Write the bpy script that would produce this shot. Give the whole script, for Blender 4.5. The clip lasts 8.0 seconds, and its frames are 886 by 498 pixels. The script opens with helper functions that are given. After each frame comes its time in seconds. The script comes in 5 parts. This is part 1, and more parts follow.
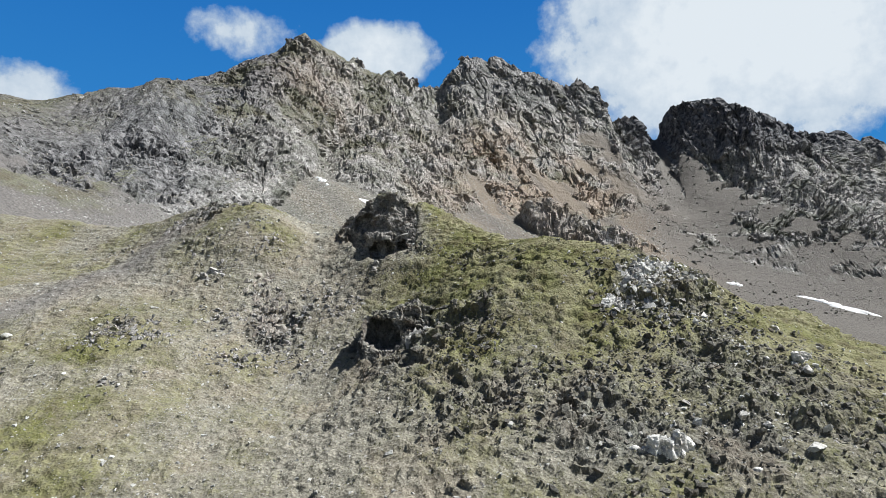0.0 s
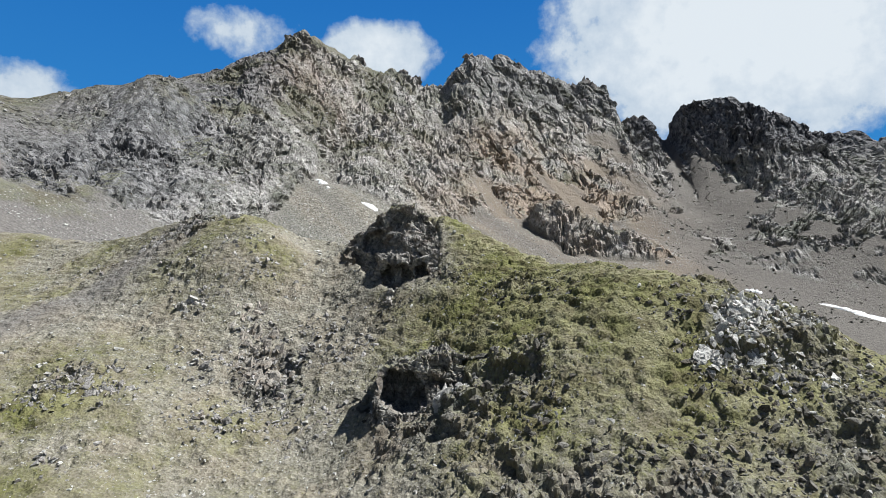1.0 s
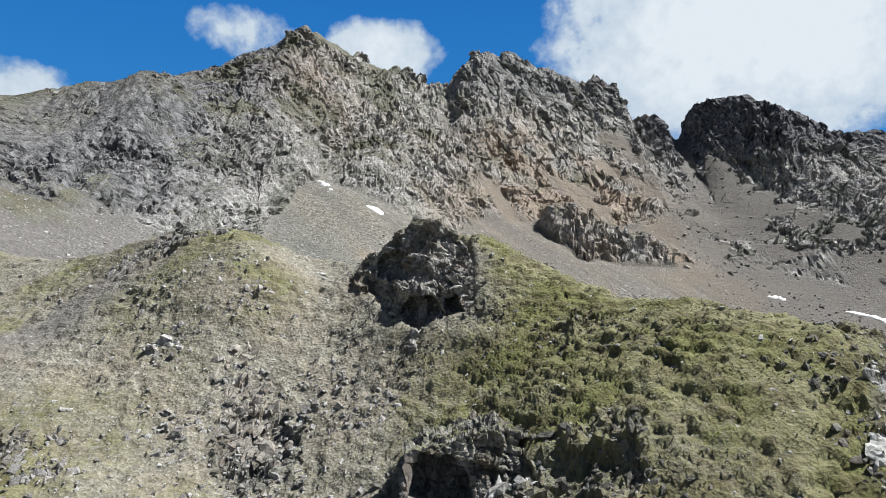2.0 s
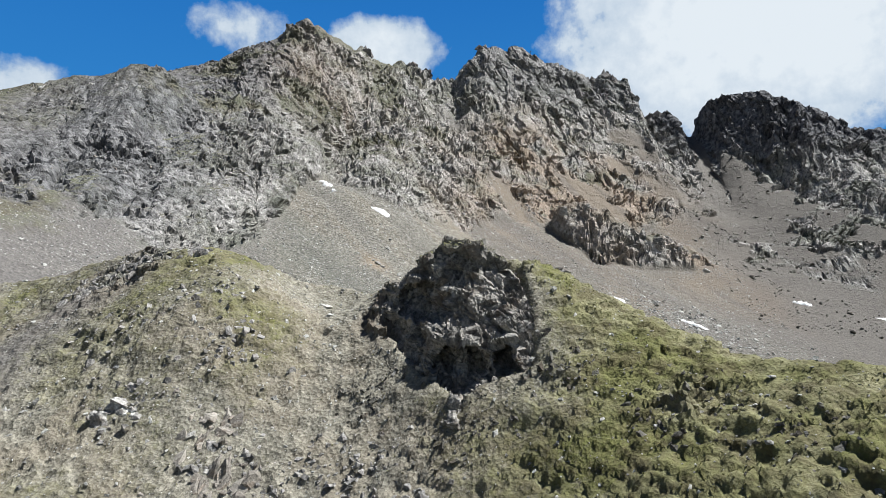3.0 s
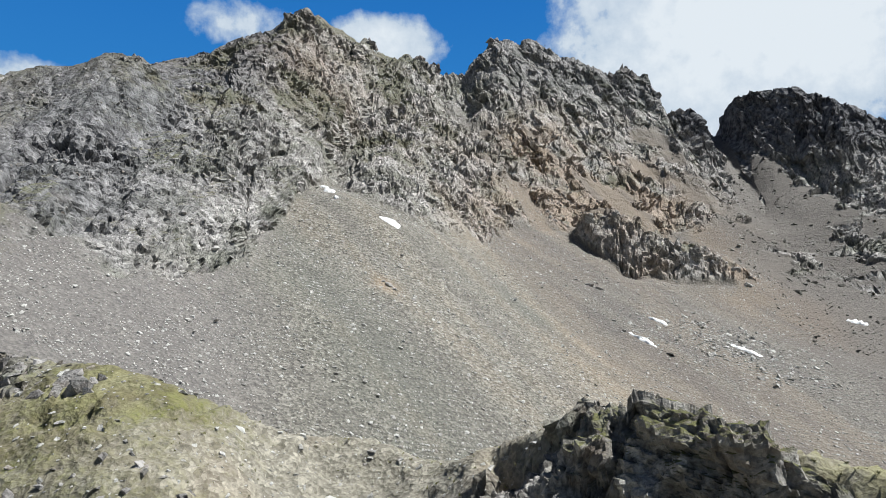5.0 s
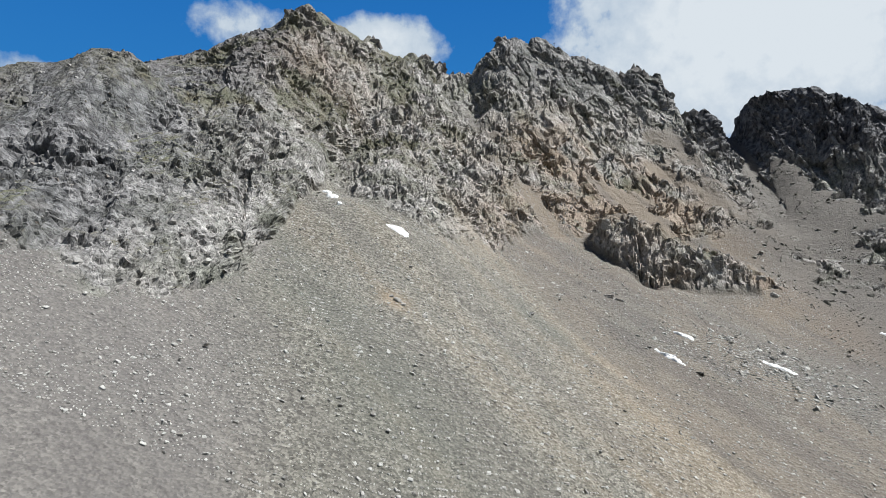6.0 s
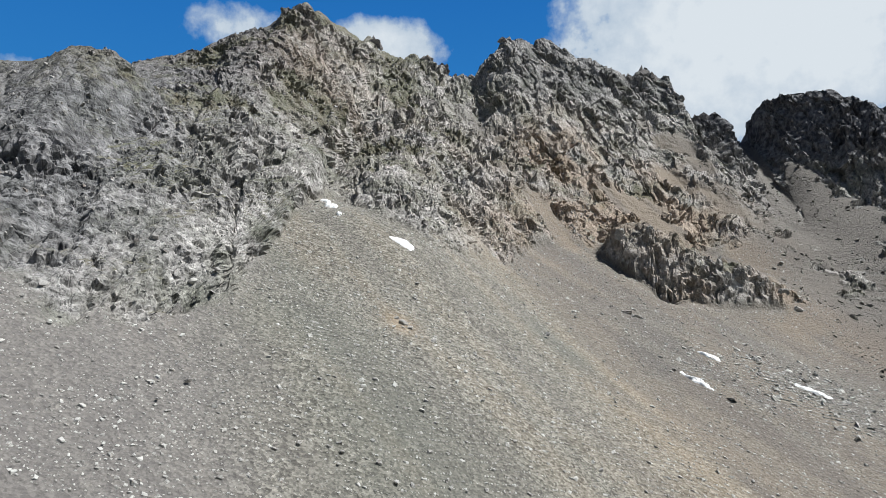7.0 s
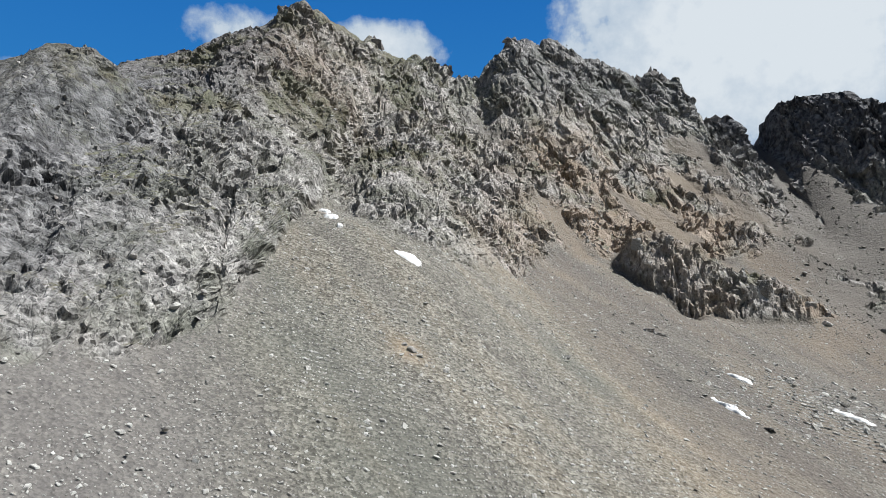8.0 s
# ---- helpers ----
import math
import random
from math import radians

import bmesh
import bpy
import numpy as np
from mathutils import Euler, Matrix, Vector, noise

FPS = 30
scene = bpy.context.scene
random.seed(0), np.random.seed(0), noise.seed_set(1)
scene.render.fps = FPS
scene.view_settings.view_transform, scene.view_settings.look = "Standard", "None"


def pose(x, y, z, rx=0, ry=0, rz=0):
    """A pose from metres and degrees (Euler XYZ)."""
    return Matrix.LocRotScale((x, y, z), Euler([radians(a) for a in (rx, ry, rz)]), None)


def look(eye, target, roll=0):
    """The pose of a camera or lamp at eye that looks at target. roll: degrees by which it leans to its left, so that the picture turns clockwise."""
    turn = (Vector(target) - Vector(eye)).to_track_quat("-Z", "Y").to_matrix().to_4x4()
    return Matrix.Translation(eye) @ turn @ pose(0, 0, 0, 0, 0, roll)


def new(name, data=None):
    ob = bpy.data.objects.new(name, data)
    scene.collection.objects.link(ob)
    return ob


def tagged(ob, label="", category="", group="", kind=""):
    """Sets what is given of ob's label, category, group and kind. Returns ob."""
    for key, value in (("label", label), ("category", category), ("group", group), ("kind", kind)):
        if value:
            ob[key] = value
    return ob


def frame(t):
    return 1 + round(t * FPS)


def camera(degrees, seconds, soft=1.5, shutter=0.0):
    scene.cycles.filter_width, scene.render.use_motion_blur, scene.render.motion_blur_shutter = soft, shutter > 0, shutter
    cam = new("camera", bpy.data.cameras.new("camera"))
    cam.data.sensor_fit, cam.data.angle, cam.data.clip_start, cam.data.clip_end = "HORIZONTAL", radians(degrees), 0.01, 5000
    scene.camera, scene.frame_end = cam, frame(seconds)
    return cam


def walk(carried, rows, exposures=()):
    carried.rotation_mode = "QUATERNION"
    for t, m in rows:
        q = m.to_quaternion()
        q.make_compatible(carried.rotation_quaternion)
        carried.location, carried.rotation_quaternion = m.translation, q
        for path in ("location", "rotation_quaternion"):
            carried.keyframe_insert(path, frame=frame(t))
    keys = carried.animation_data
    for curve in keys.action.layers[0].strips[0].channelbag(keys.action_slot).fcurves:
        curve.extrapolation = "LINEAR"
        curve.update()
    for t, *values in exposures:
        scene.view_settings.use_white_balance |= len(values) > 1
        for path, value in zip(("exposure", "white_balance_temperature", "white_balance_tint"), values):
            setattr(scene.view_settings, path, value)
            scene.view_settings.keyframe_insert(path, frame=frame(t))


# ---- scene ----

# ================= camera =================
cam = camera(68.0, 8.0, soft=0.65)
METRES, EYE, TILT, LEAN, TURN = 100.0, 0.0, 3.0, 0.0, 0.0
ROWS = [
    (0, 0.0000, 0.0000, 0.0000, 0.00, 0.00, -0.00),
    (0.5, -0.0128, 0.0626, 0.0121, -0.03, -0.03, -0.02),
    (1, -0.0257, 0.1245, 0.0231, -0.03, -0.02, -0.02),
    (1.5, -0.0383, 0.1854, 0.0336, 0.02, -0.02, -0.03),
    (3, -0.0756, 0.3695, 0.0633, 0.26, -0.26, -0.02),
    (3.5, -0.0880, 0.4319, 0.0740, 0.28, -0.31, -0.04),
    (4, -0.1003, 0.4945, 0.0856, 0.26, -0.36, -0.05),
    (4.5, -0.1132, 0.5573, 0.0977, 0.21, -0.41, -0.07),
    (6, -0.1513, 0.7413, 0.1292, 0.38, -0.28, -0.13),
    (6.5, -0.1639, 0.8031, 0.1420, 0.26, -0.19, -0.17),
    (7, -0.1762, 0.8643, 0.1549, 0.17, -0.02, -0.18),
    (7.5, -0.1884, 0.9260, 0.1688, 0.10, 0.10, -0.15),
    (8, -0.2005, 0.9876, 0.1817, 0.05, 0.19, -0.10),
]
walk(cam, [(t, pose(0, 0, EYE, TILT, LEAN, TURN) @ pose(METRES * x, METRES * y, METRES * z, 90 + pitch, roll, yaw)) for t, x, y, z, yaw, pitch, roll in ROWS],
     exposures=[(0, 0.62), (3, 0.66), (4.4, 0.68), (6, 0.53), (8, 0.52)])

# ================= light =================
SUN_WAY = Vector((0.55, 0.07, 0.83)).normalized()  # towards the sun
world = bpy.data.worlds.new("sky")
scene.world = world
world.use_nodes = True
wn = world.node_tree.nodes
wn.clear()
sky = wn.new("ShaderNodeTexSky")
sky.sky_type = "NISHITA"
sky.sun_disc = False
sky.sun_elevation = math.asin(SUN_WAY.z)
sky.sun_rotation = math.atan2(SUN_WAY.x, SUN_WAY.y)
sky.altitude = 2400
sky.air_density, sky.dust_density, sky.ozone_density = 1.0, 0.3, 2.0
bg = wn.new("ShaderNodeBackground")
bg.inputs["Strength"].default_value = 0.036
wo = wn.new("ShaderNodeOutputWorld")
world.node_tree.links.new(sky.outputs[0], bg.inputs["Color"])
world.node_tree.links.new(bg.outputs[0], wo.inputs["Surface"])
sun = new("sun", bpy.data.lights.new("sun", "SUN"))
sun.data.energy, sun.data.angle, sun.data.color = 5.0, radians(0.55), (0.965, 0.98, 0.965)
sun.matrix_world = look(SUN_WAY * 900, (0, 0, 0))


# ================= noise =================
def hashed(ix, iy, iz, seed):
    """Random numbers from 0 to 1 for whole-number places."""
    h = ix.astype(np.int64) * 374761393 + iy.astype(np.int64) * 668265263 + iz.astype(np.int64) * 2147483647 + seed * 1274126177
    h = (h ^ (h >> 13)) & 0xFFFFFFFF
    h = (h * 1274126177) & 0xFFFFFFFF
    h = h ^ (h >> 16)
    h = (h * 2246822519) & 0xFFFFFFFF
    return ((h ^ (h >> 13)) & 0xFFFFFF) / 16777216.0


def grain(p, seed=0):
    """Smooth value noise from -1 to 1 at rows of places."""
    i = np.floor(p)
    f = p - i
    f = f * f * f * (f * (f * 6 - 15) + 10)
    i = i.astype(np.int64)
    out = np.zeros(len(p))
    for a in (0, 1):
        wa = f[:, 0] if a else 1 - f[:, 0]
        for b in (0, 1):
            wb = wa * (f[:, 1] if b else 1 - f[:, 1])
            for c in (0, 1):
                out += wb * (f[:, 2] if c else 1 - f[:, 2]) * hashed(i[:, 0] + a, i[:, 1] + b, i[:, 2] + c, seed)
    return out * 2 - 1


def clouded(p, seed=0, octaves=4, gain=0.5):
    out, amp, total = np.zeros(len(p)), 1.0, 0.0
    for n in range(octaves):
        out += amp * grain(p * 2.03 ** n + 17.3 * n, seed + n)
        total += amp
        amp *= gain
    return out / total


def ridged(p, seed=0, octaves=4, gain=0.5):
    out, amp, total = np.zeros(len(p)), 1.0, 0.0
    for n in range(octaves):
        out += amp * (1 - 2 * np.abs(grain(p * 2.03 ** n + 11.7 * n, seed + n)))
        total += amp
        amp *= gain
    return out / total


def blocks(p, seed=0, tilt=0.9, jump=1.0):
    """Broken-rock relief: every cell is a tilted flat facet at its own level, about -1 to 1."""
    i = np.floor(p).astype(np.int64)
    best = np.full(len(p), 9e9)
    value = np.zeros(len(p))
    low = np.where(p - i < 0.5, -1, 0)
    for a in (0, 1):
        for b in (0, 1):
            for c in (0, 1):
                cx, cy, cz = i[:, 0] + low[:, 0] + a, i[:, 1] + low[:, 1] + b, i[:, 2] + low[:, 2] + c
                dx = p[:, 0] - cx - 0.15 - 0.7 * hashed(cx, cy, cz, seed)
                dy = p[:, 1] - cy - 0.15 - 0.7 * hashed(cx, cy, cz, seed + 1)
                dz = p[:, 2] - cz - 0.15 - 0.7 * hashed(cx, cy, cz, seed + 2)
                d = dx * dx + dy * dy + dz * dz
                level = hashed(cx, cy, cz, seed + 3) * 2 - 1
                tx = hashed(cx, cy, cz, seed + 4) - 0.5
                tz = hashed(cx, cy, cz, seed + 5) - 0.5
                near = d < best
                value = np.where(near, jump * level + tilt * (dx * tx + dz * tz + 0.6 * dy * (tx - tz)) * 2, value)
                best = np.where(near, d, best)
    return value


def strata(p, thick, long, seed=0, tilt=0.6):
    """Relief of jointed beds: p's third axis crosses the beds; each bed is broken into blocks at their own level, about -1 to 1."""
    bed = np.floor(p[:, 2] / thick)
    off = hashed(bed, 0 * bed, 0 * bed, seed)
    u, v = p[:, 0] / (long * (0.7 + 0.6 * off)) + 7.3 * off, p[:, 1] / (long * (1.3 - 0.6 * off)) + 3.1 * off
    iu = np.floor(u)
    v = v + 0.5 * hashed(iu, bed, 0 * bed, seed + 1)
    iv = np.floor(v)
    level = 0.55 * (hashed(iu, iv, bed, seed + 2) * 2 - 1) + 0.45 * (off * 2 - 1)
    lean = (hashed(iu, iv, bed, seed + 3) - 0.5) * (u - iu - 0.5) + (hashed(iu, iv, bed, seed + 4) - 0.5) * (v - iv - 0.5)
    slope = (hashed(iu, iv, bed, seed + 5) - 0.35) * (p[:, 2] / thick - bed - 0.5)
    return level + tilt * 2 * (lean + slope)


def step(a, b, v):
    """0 below a, 1 above b, smooth between."""
    t = np.clip((v - a) / (b - a), 0, 1)
    return t * t * (3 - 2 * t)


def curve(x, stations, column):
    """A smooth line through stations of (x, ...), at places x."""
    xs = np.array([s[0] for s in stations], float)
    ys = np.array([s[column] for s in stations], float)
    slope = np.gradient(ys, xs)
    d = np.diff(ys) / np.diff(xs)
    for n in range(len(d)):  # keep it from overshooting
        if abs(d[n]) < 1e-9:
            slope[n] = slope[n + 1] = 0
        else:
            for m in (n, n + 1):
                if slope[m] / d[n] < 0:
                    slope[m] = 0
                elif slope[m] / d[n] > 2.5:
                    slope[m] = 2.5 * d[n]
    x = np.clip(x, xs[0], xs[-1])
    n = np.clip(np.searchsorted(xs, x) - 1, 0, len(xs) - 2)
    h = xs[n + 1] - xs[n]
    t = (x - xs[n]) / h
    return ((2 * t ** 3 - 3 * t ** 2 + 1) * ys[n] + (t ** 3 - 2 * t ** 2 + t) * h * slope[n]
            + (3 * t ** 2 - 2 * t ** 3) * ys[n + 1] + (t ** 3 - t ** 2) * h * slope[n + 1])


def upper(a, b, soft):
    """The higher of two surfaces, rounded where they meet."""
    h = np.clip(0.5 + 0.5 * (a - b) / soft, 0, 1)
    return b * (1 - h) + a * h + soft * h * (1 - h)


def terraced(z, period, sharp=0.22):
    """Heights gathered into ledges with steep risers between."""
    k = z / period
    f = k - np.floor(k)
    return (np.floor(k) + step(0.5 - sharp, 0.5 + sharp, f)) * period


def spaced(a, b, fine_a, fine_b, fine, coarse):
    """Stations from a to b, closer together between fine_a and fine_b."""
    return np.concatenate([np.arange(a, fine_a, coarse), np.arange(fine_a, fine_b, fine), np.arange(fine_b, b, coarse)])


def mound(x, y, cx, cy, r):
    return np.exp(-((x - cx) ** 2 + (y - cy) ** 2) / (2 * r * r))


# ================= landforms =================
# the summit ridge: x, y, height
RIDGE = [(-420, 322, 10), (-250, 318, 68), (-128, 320, 99), (-116, 332, 107.5), (-104, 343, 117), (-91, 353, 127), (-75, 362, 138.5), (-64, 374, 134),
         (-57, 380, 130.5), (-53, 384, 133.5), (-48, 389, 130), (-41, 395, 128), (-31, 408, 134), (-20, 418, 133), (-16, 421, 128.5), (-10, 425, 131), (-3, 427, 129), (6, 428, 141),
         (16, 430, 150), (28, 434, 150), (37, 438, 153.5), (45, 440, 151), (53, 442, 144.5), (64, 445, 142), (78, 450, 139.5), (85, 452, 136), (93, 452, 139), (101, 452, 136), (106.5, 450, 138),
         (109, 448, 128), (113, 446, 115), (117, 444, 110), (123, 442, 111.5), (128.5, 439, 112.5), (134, 439, 106), (141, 439, 98), (146.2, 437, 98.5), (147.8, 434, 112), (150.5, 430, 116.5),
         (155, 424, 118), (164, 415, 118.6), (174, 408, 115.5), (186, 404, 110), (195, 401, 105), (211, 398, 96.5), (223, 395, 91), (241, 391, 91), (246, 389, 85.5), (257, 386, 86), (262, 385, 81), (420, 330, 40)]
# where the rock meets the scree: x, y
FOOT = [(-420, 165), (-150, 158), (-100, 166), (-67, 179), (-57, 192), (-53, 208), (-52, 250), (-48, 265), (-43, 260), (-36, 250), (-27, 243), (-5, 265), (19, 302), (40, 318),
        (70, 328), (108, 345), (128, 354), (136, 368), (140, 388), (146, 397), (152, 388), (160, 374), (178, 346), (202, 318), (262, 288), (420, 250)]
# the shoulder in front of the ridge: x, y, height
SHOULDER = [(-420, 240, 30), (-180, 228, 50), (-160, 227, 58.5), (-134, 227, 64.5), (-120, 229, 68.5), (-108, 231, 70), (-100, 232, 73.6), (-95, 234, 73), (-91, 236, 70), (-80, 240, 57), (-60, 250, 38), (-30, 260, -40), (0, 270, -200)]
# the buttress that stands out of the scree: x, y, height over the scree
BUTTRESS = [(29, 312, -4), (37, 304, 5), (43, 298, 13), (52, 294, 15.5), (62, 294, 12.5), (76, 296, 9), (92, 299, 5.5), (108, 304, -2)]
# the crest of the grassy spur: x, y
CREST = [(-90, 97), (-58, 94.5), (-40, 92), (-30, 88.5), (-22, 85), (-16, 87), (-12, 84.5), (-7, 79.5), (-2, 77.5), (2, 75), (5, 71.5), (10, 66),
         (14, 62), (18, 58), (20, 56.5), (24, 55), (30, 57), (36, 52), (60, 48)]
# rises and hollows of the spur: x, y, radius, height
SPUR_WEST = [(-45, 86, 9, -3.2), (-30, 87, 7, 2.2), (-21, 80, 5, 3.2), (-27, 72, 6, -1.3), (-30, 58, 8, -0.3), (-17, 64, 6, -1.7), (-16, 84, 4, -3.4),
             (-13, 73, 5, -1.7), (-12, 55, 7, -3.3), (-8, 80, 4, 3.0), (-6, 73, 4, 0.7), (-2, 74, 5, 2.75), (-3.4, 76.6, 2.0, 0.7)]
SPUR_EAST = [(-4, 66, 5, -1.0), (3, 70, 5, 0.1), (9, 65, 6, 2.3), (14, 58, 5, 3.1), (20, 56, 4, 2.4), (25, 52, 5, 1.4), (32, 52, 7, -1.8),
             (4, 56, 6, 2.1), (10, 48, 6, 1.0), (18, 42, 6, 1.3), (2, 42, 6, 0.8), (27, 43, 6, 2.0)]


# swells of the scree: x, y, radius, height
SWELLS = [(-32, 242, 18, 8.0), (-20, 190, 16, 2.7), (-60, 178, 16, -1.2), (96, 278, 22, -3.6), (20, 232, 18, -2.2), (47, 262, 18, -0.6), (96, 300, 14, 3.4), (152, 372, 24, 14), (150, 403, 16, 26), (190, 347, 32, 16), (245, 330, 38, 20),
          (108, 346, 17, 8)]


def scree_height(x, y):
    u, v = np.clip(x, -260, 320) / 100, (np.clip(y, 60, 420) - 200) / 100
    z = -2.05 - 35.0 * u + 40.2 * v + 6.0 * u * u + 4.3 * u * v - 1.5 * v * v
    for cx, cy, r, h in SWELLS:
        z = z + h * mound(x, y, cx, cy, r)
    return z


def mountain_parts(x, y):
    """The mountain's smooth height, and how far each place is rock rather than scree."""
    foot, top, high = curve(x, FOOT, 1), curve(x, RIDGE, 1), curve(x, RIDGE, 2)
    base = scree_height(x, y)
    low = scree_height(x, foot)
    t = (y - foot) / (top - foot)
    tc = np.clip(t, 0, 1)
    face = low + (high - low) * (0.86 * tc + 0.14 * tc ** 2.2)
    z = np.where(t < 0, base, face) - np.where(t > 1, (y - top) * 0.75, 0)
    rock = step(-0.03, 0.06, t)
    sy, sz = curve(x, SHOULDER, 1), curve(x, SHOULDER, 2)
    front = np.maximum(sy - y, 0)
    hump = sz - 0.95 * front - 0.25 * np.maximum(y - sy, 0)
    z2 = upper(hump, z, 5.0)
    rock = np.maximum(rock, step(0.0, 4.0, z2 - z) * step(3, 9, z2 - base))
    by, bz = curve(x, BUTTRESS, 1), curve(x, BUTTRESS, 2)
    jag = grain(np.stack([x / 5.0, y / 9.0, 0 * x], 1), 9) + 0.5 * grain(np.stack([x / 2.2, y / 5.0, 0 * x], 1), 10)
    bz, by = bz + 2.6 * jag * step(0, 6, bz), by + 2.2 * jag
    lift = np.where(y < by, bz - 1.7 * (by - y), bz - 0.3 * (y - by))
    z3 = upper(z2 + np.maximum(lift, -6), z2, 1.0)
    rock = np.maximum(rock, step(0.6, 2.0, z3 - z2) * step(-9, 3, by + 4 - y))
    return z3, rock


def spur_height(x, y):
    crest = curve(x, CREST, 1)
    yy = np.minimum(y, crest)
    z = -2.57 + 7.02 * np.clip(x, -70, 50) / 100 + 48.3 * (yy - 60) / 100
    for cx, cy, r, h in SPUR_WEST + SPUR_EAST:
        z = z + h * mound(x, yy, cx, cy, r)
    over = np.maximum(y - crest, 0)
    return z - 0.9 * over ** 2 / (over + 2.0) - 0.012 * over ** 2


# ================= materials =================
def material(name):
    m = bpy.data.materials.new(name)
    m.use_nodes = True
    nt = m.node_tree
    nt.nodes.clear()
    out = nt.nodes.new("ShaderNodeOutputMaterial")
    return m, nt, out


def node(nt, kind, **values):
    n = nt.nodes.new(kind)
    for key, value in values.items():
        if key == "op":
            n.operation = value
        elif key == "blend":
            n.data_type, n.blend_type = "RGBA", value
        else:
            n.inputs[key].default_value = value
    return n


def mixed(nt, factor, a, b, blend="MIX"):
    """A mix of two colours; each of the three is a socket or a value."""
    n = nt.nodes.new("ShaderNodeMix")
    n.data_type, n.blend_type = "RGBA", blend
    for socket, value in ((n.inputs[0], factor), (n.inputs[6], a), (n.inputs[7], b)):
        if isinstance(value, bpy.types.NodeSocket):
            nt.links.new(value, socket)
        elif isinstance(value, tuple):
            socket.default_value = (*value, 1.0)
        else:
            socket.default_value = value
    return n.outputs[2]


def fractal(nt, where, scale, detail=6.0, rough=0.6, stretch=None):
    n = node(nt, "ShaderNodeTexNoise", Scale=scale, Detail=detail, Roughness=rough)
    if stretch:
        m = nt.nodes.new("ShaderNodeMapping")
        m.inputs["Scale"].default_value = stretch
        nt.links.new(where, m.inputs["Vector"])
        where = m.outputs[0]
    nt.links.new(where, n.inputs["Vector"])
    return n.outputs["Fac"]


def ranged(nt, value, a, b, c=0.0, d=1.0):
    n = nt.nodes.new("ShaderNodeMapRange")
    n.inputs[1].default_value, n.inputs[2].default_value, n.inputs[3].default_value, n.inputs[4].default_value = a, b, c, d
    nt.links.new(value, n.inputs[0])
    return n.outputs[0]


def times(nt, a, b, op="MULTIPLY"):
    n = nt.nodes.new("ShaderNodeMath")
    n.operation = op
    for socket, value in ((n.inputs[0], a), (n.inputs[1], b)):
        if isinstance(value, bpy.types.NodeSocket):
            nt.links.new(value, socket)
        else:
            socket.default_value = value
    return n.outputs[0]


def finish(nt, out, colour, bump, strength, distance, rough=0.9):
    b = nt.nodes.new("ShaderNodeBump")
    b.inputs["Strength"].default_value, b.inputs["Distance"].default_value = strength, distance
    nt.links.new(bump, b.inputs["Height"])
    s = nt.nodes.new("ShaderNodeBsdfPrincipled")
    s.inputs["Roughness"].default_value = rough
    s.inputs["Specular IOR Level"].default_value = 0.25
    nt.links.new(colour, s.inputs["Base Color"])
    nt.links.new(b.outputs[0], s.inputs["Normal"])
    nt.links.new(s.outputs[0], out.inputs["Surface"])


def facets(nt, colour, where, scale, stretch, low, high):
    """Tones that change from one broken face of the rock to the next."""
    bend = node(nt, "ShaderNodeTexNoise", Scale=scale * 1.3, Detail=3.0)
    nt.links.new(where, bend.inputs["Vector"])
    push = nt.nodes.new("ShaderNodeVectorMath")
    push.operation = "MULTIPLY_ADD"
    push.inputs[1].default_value = (0.25 / scale,) * 3
    nt.links.new(bend.outputs["Color"], push.inputs[0])
    nt.links.new(where, push.inputs[2])
    m = nt.nodes.new("ShaderNodeMapping")
    m.inputs["Scale"].default_value = stretch
    m.inputs["Rotation"].default_value = (0.3, 0.35, 0.2)
    nt.links.new(push.outputs[0], m.inputs["Vector"])
    cell = node(nt, "ShaderNodeTexVoronoi", Scale=scale)
    nt.links.new(m.outputs[0], cell.inputs["Vector"])
    one = nt.nodes.new("ShaderNodeSeparateColor")
    nt.links.new(cell.outputs["Color"], one.inputs[0])
    tone = nt.nodes.new("ShaderNodeCombineColor")
    level = ranged(nt, one.outputs[0], 0, 1, low, high)
    for k in range(3):
        nt.links.new(level, tone.inputs[k])
    return mixed(nt, 1.0, colour, tone.outputs[0], "MULTIPLY")


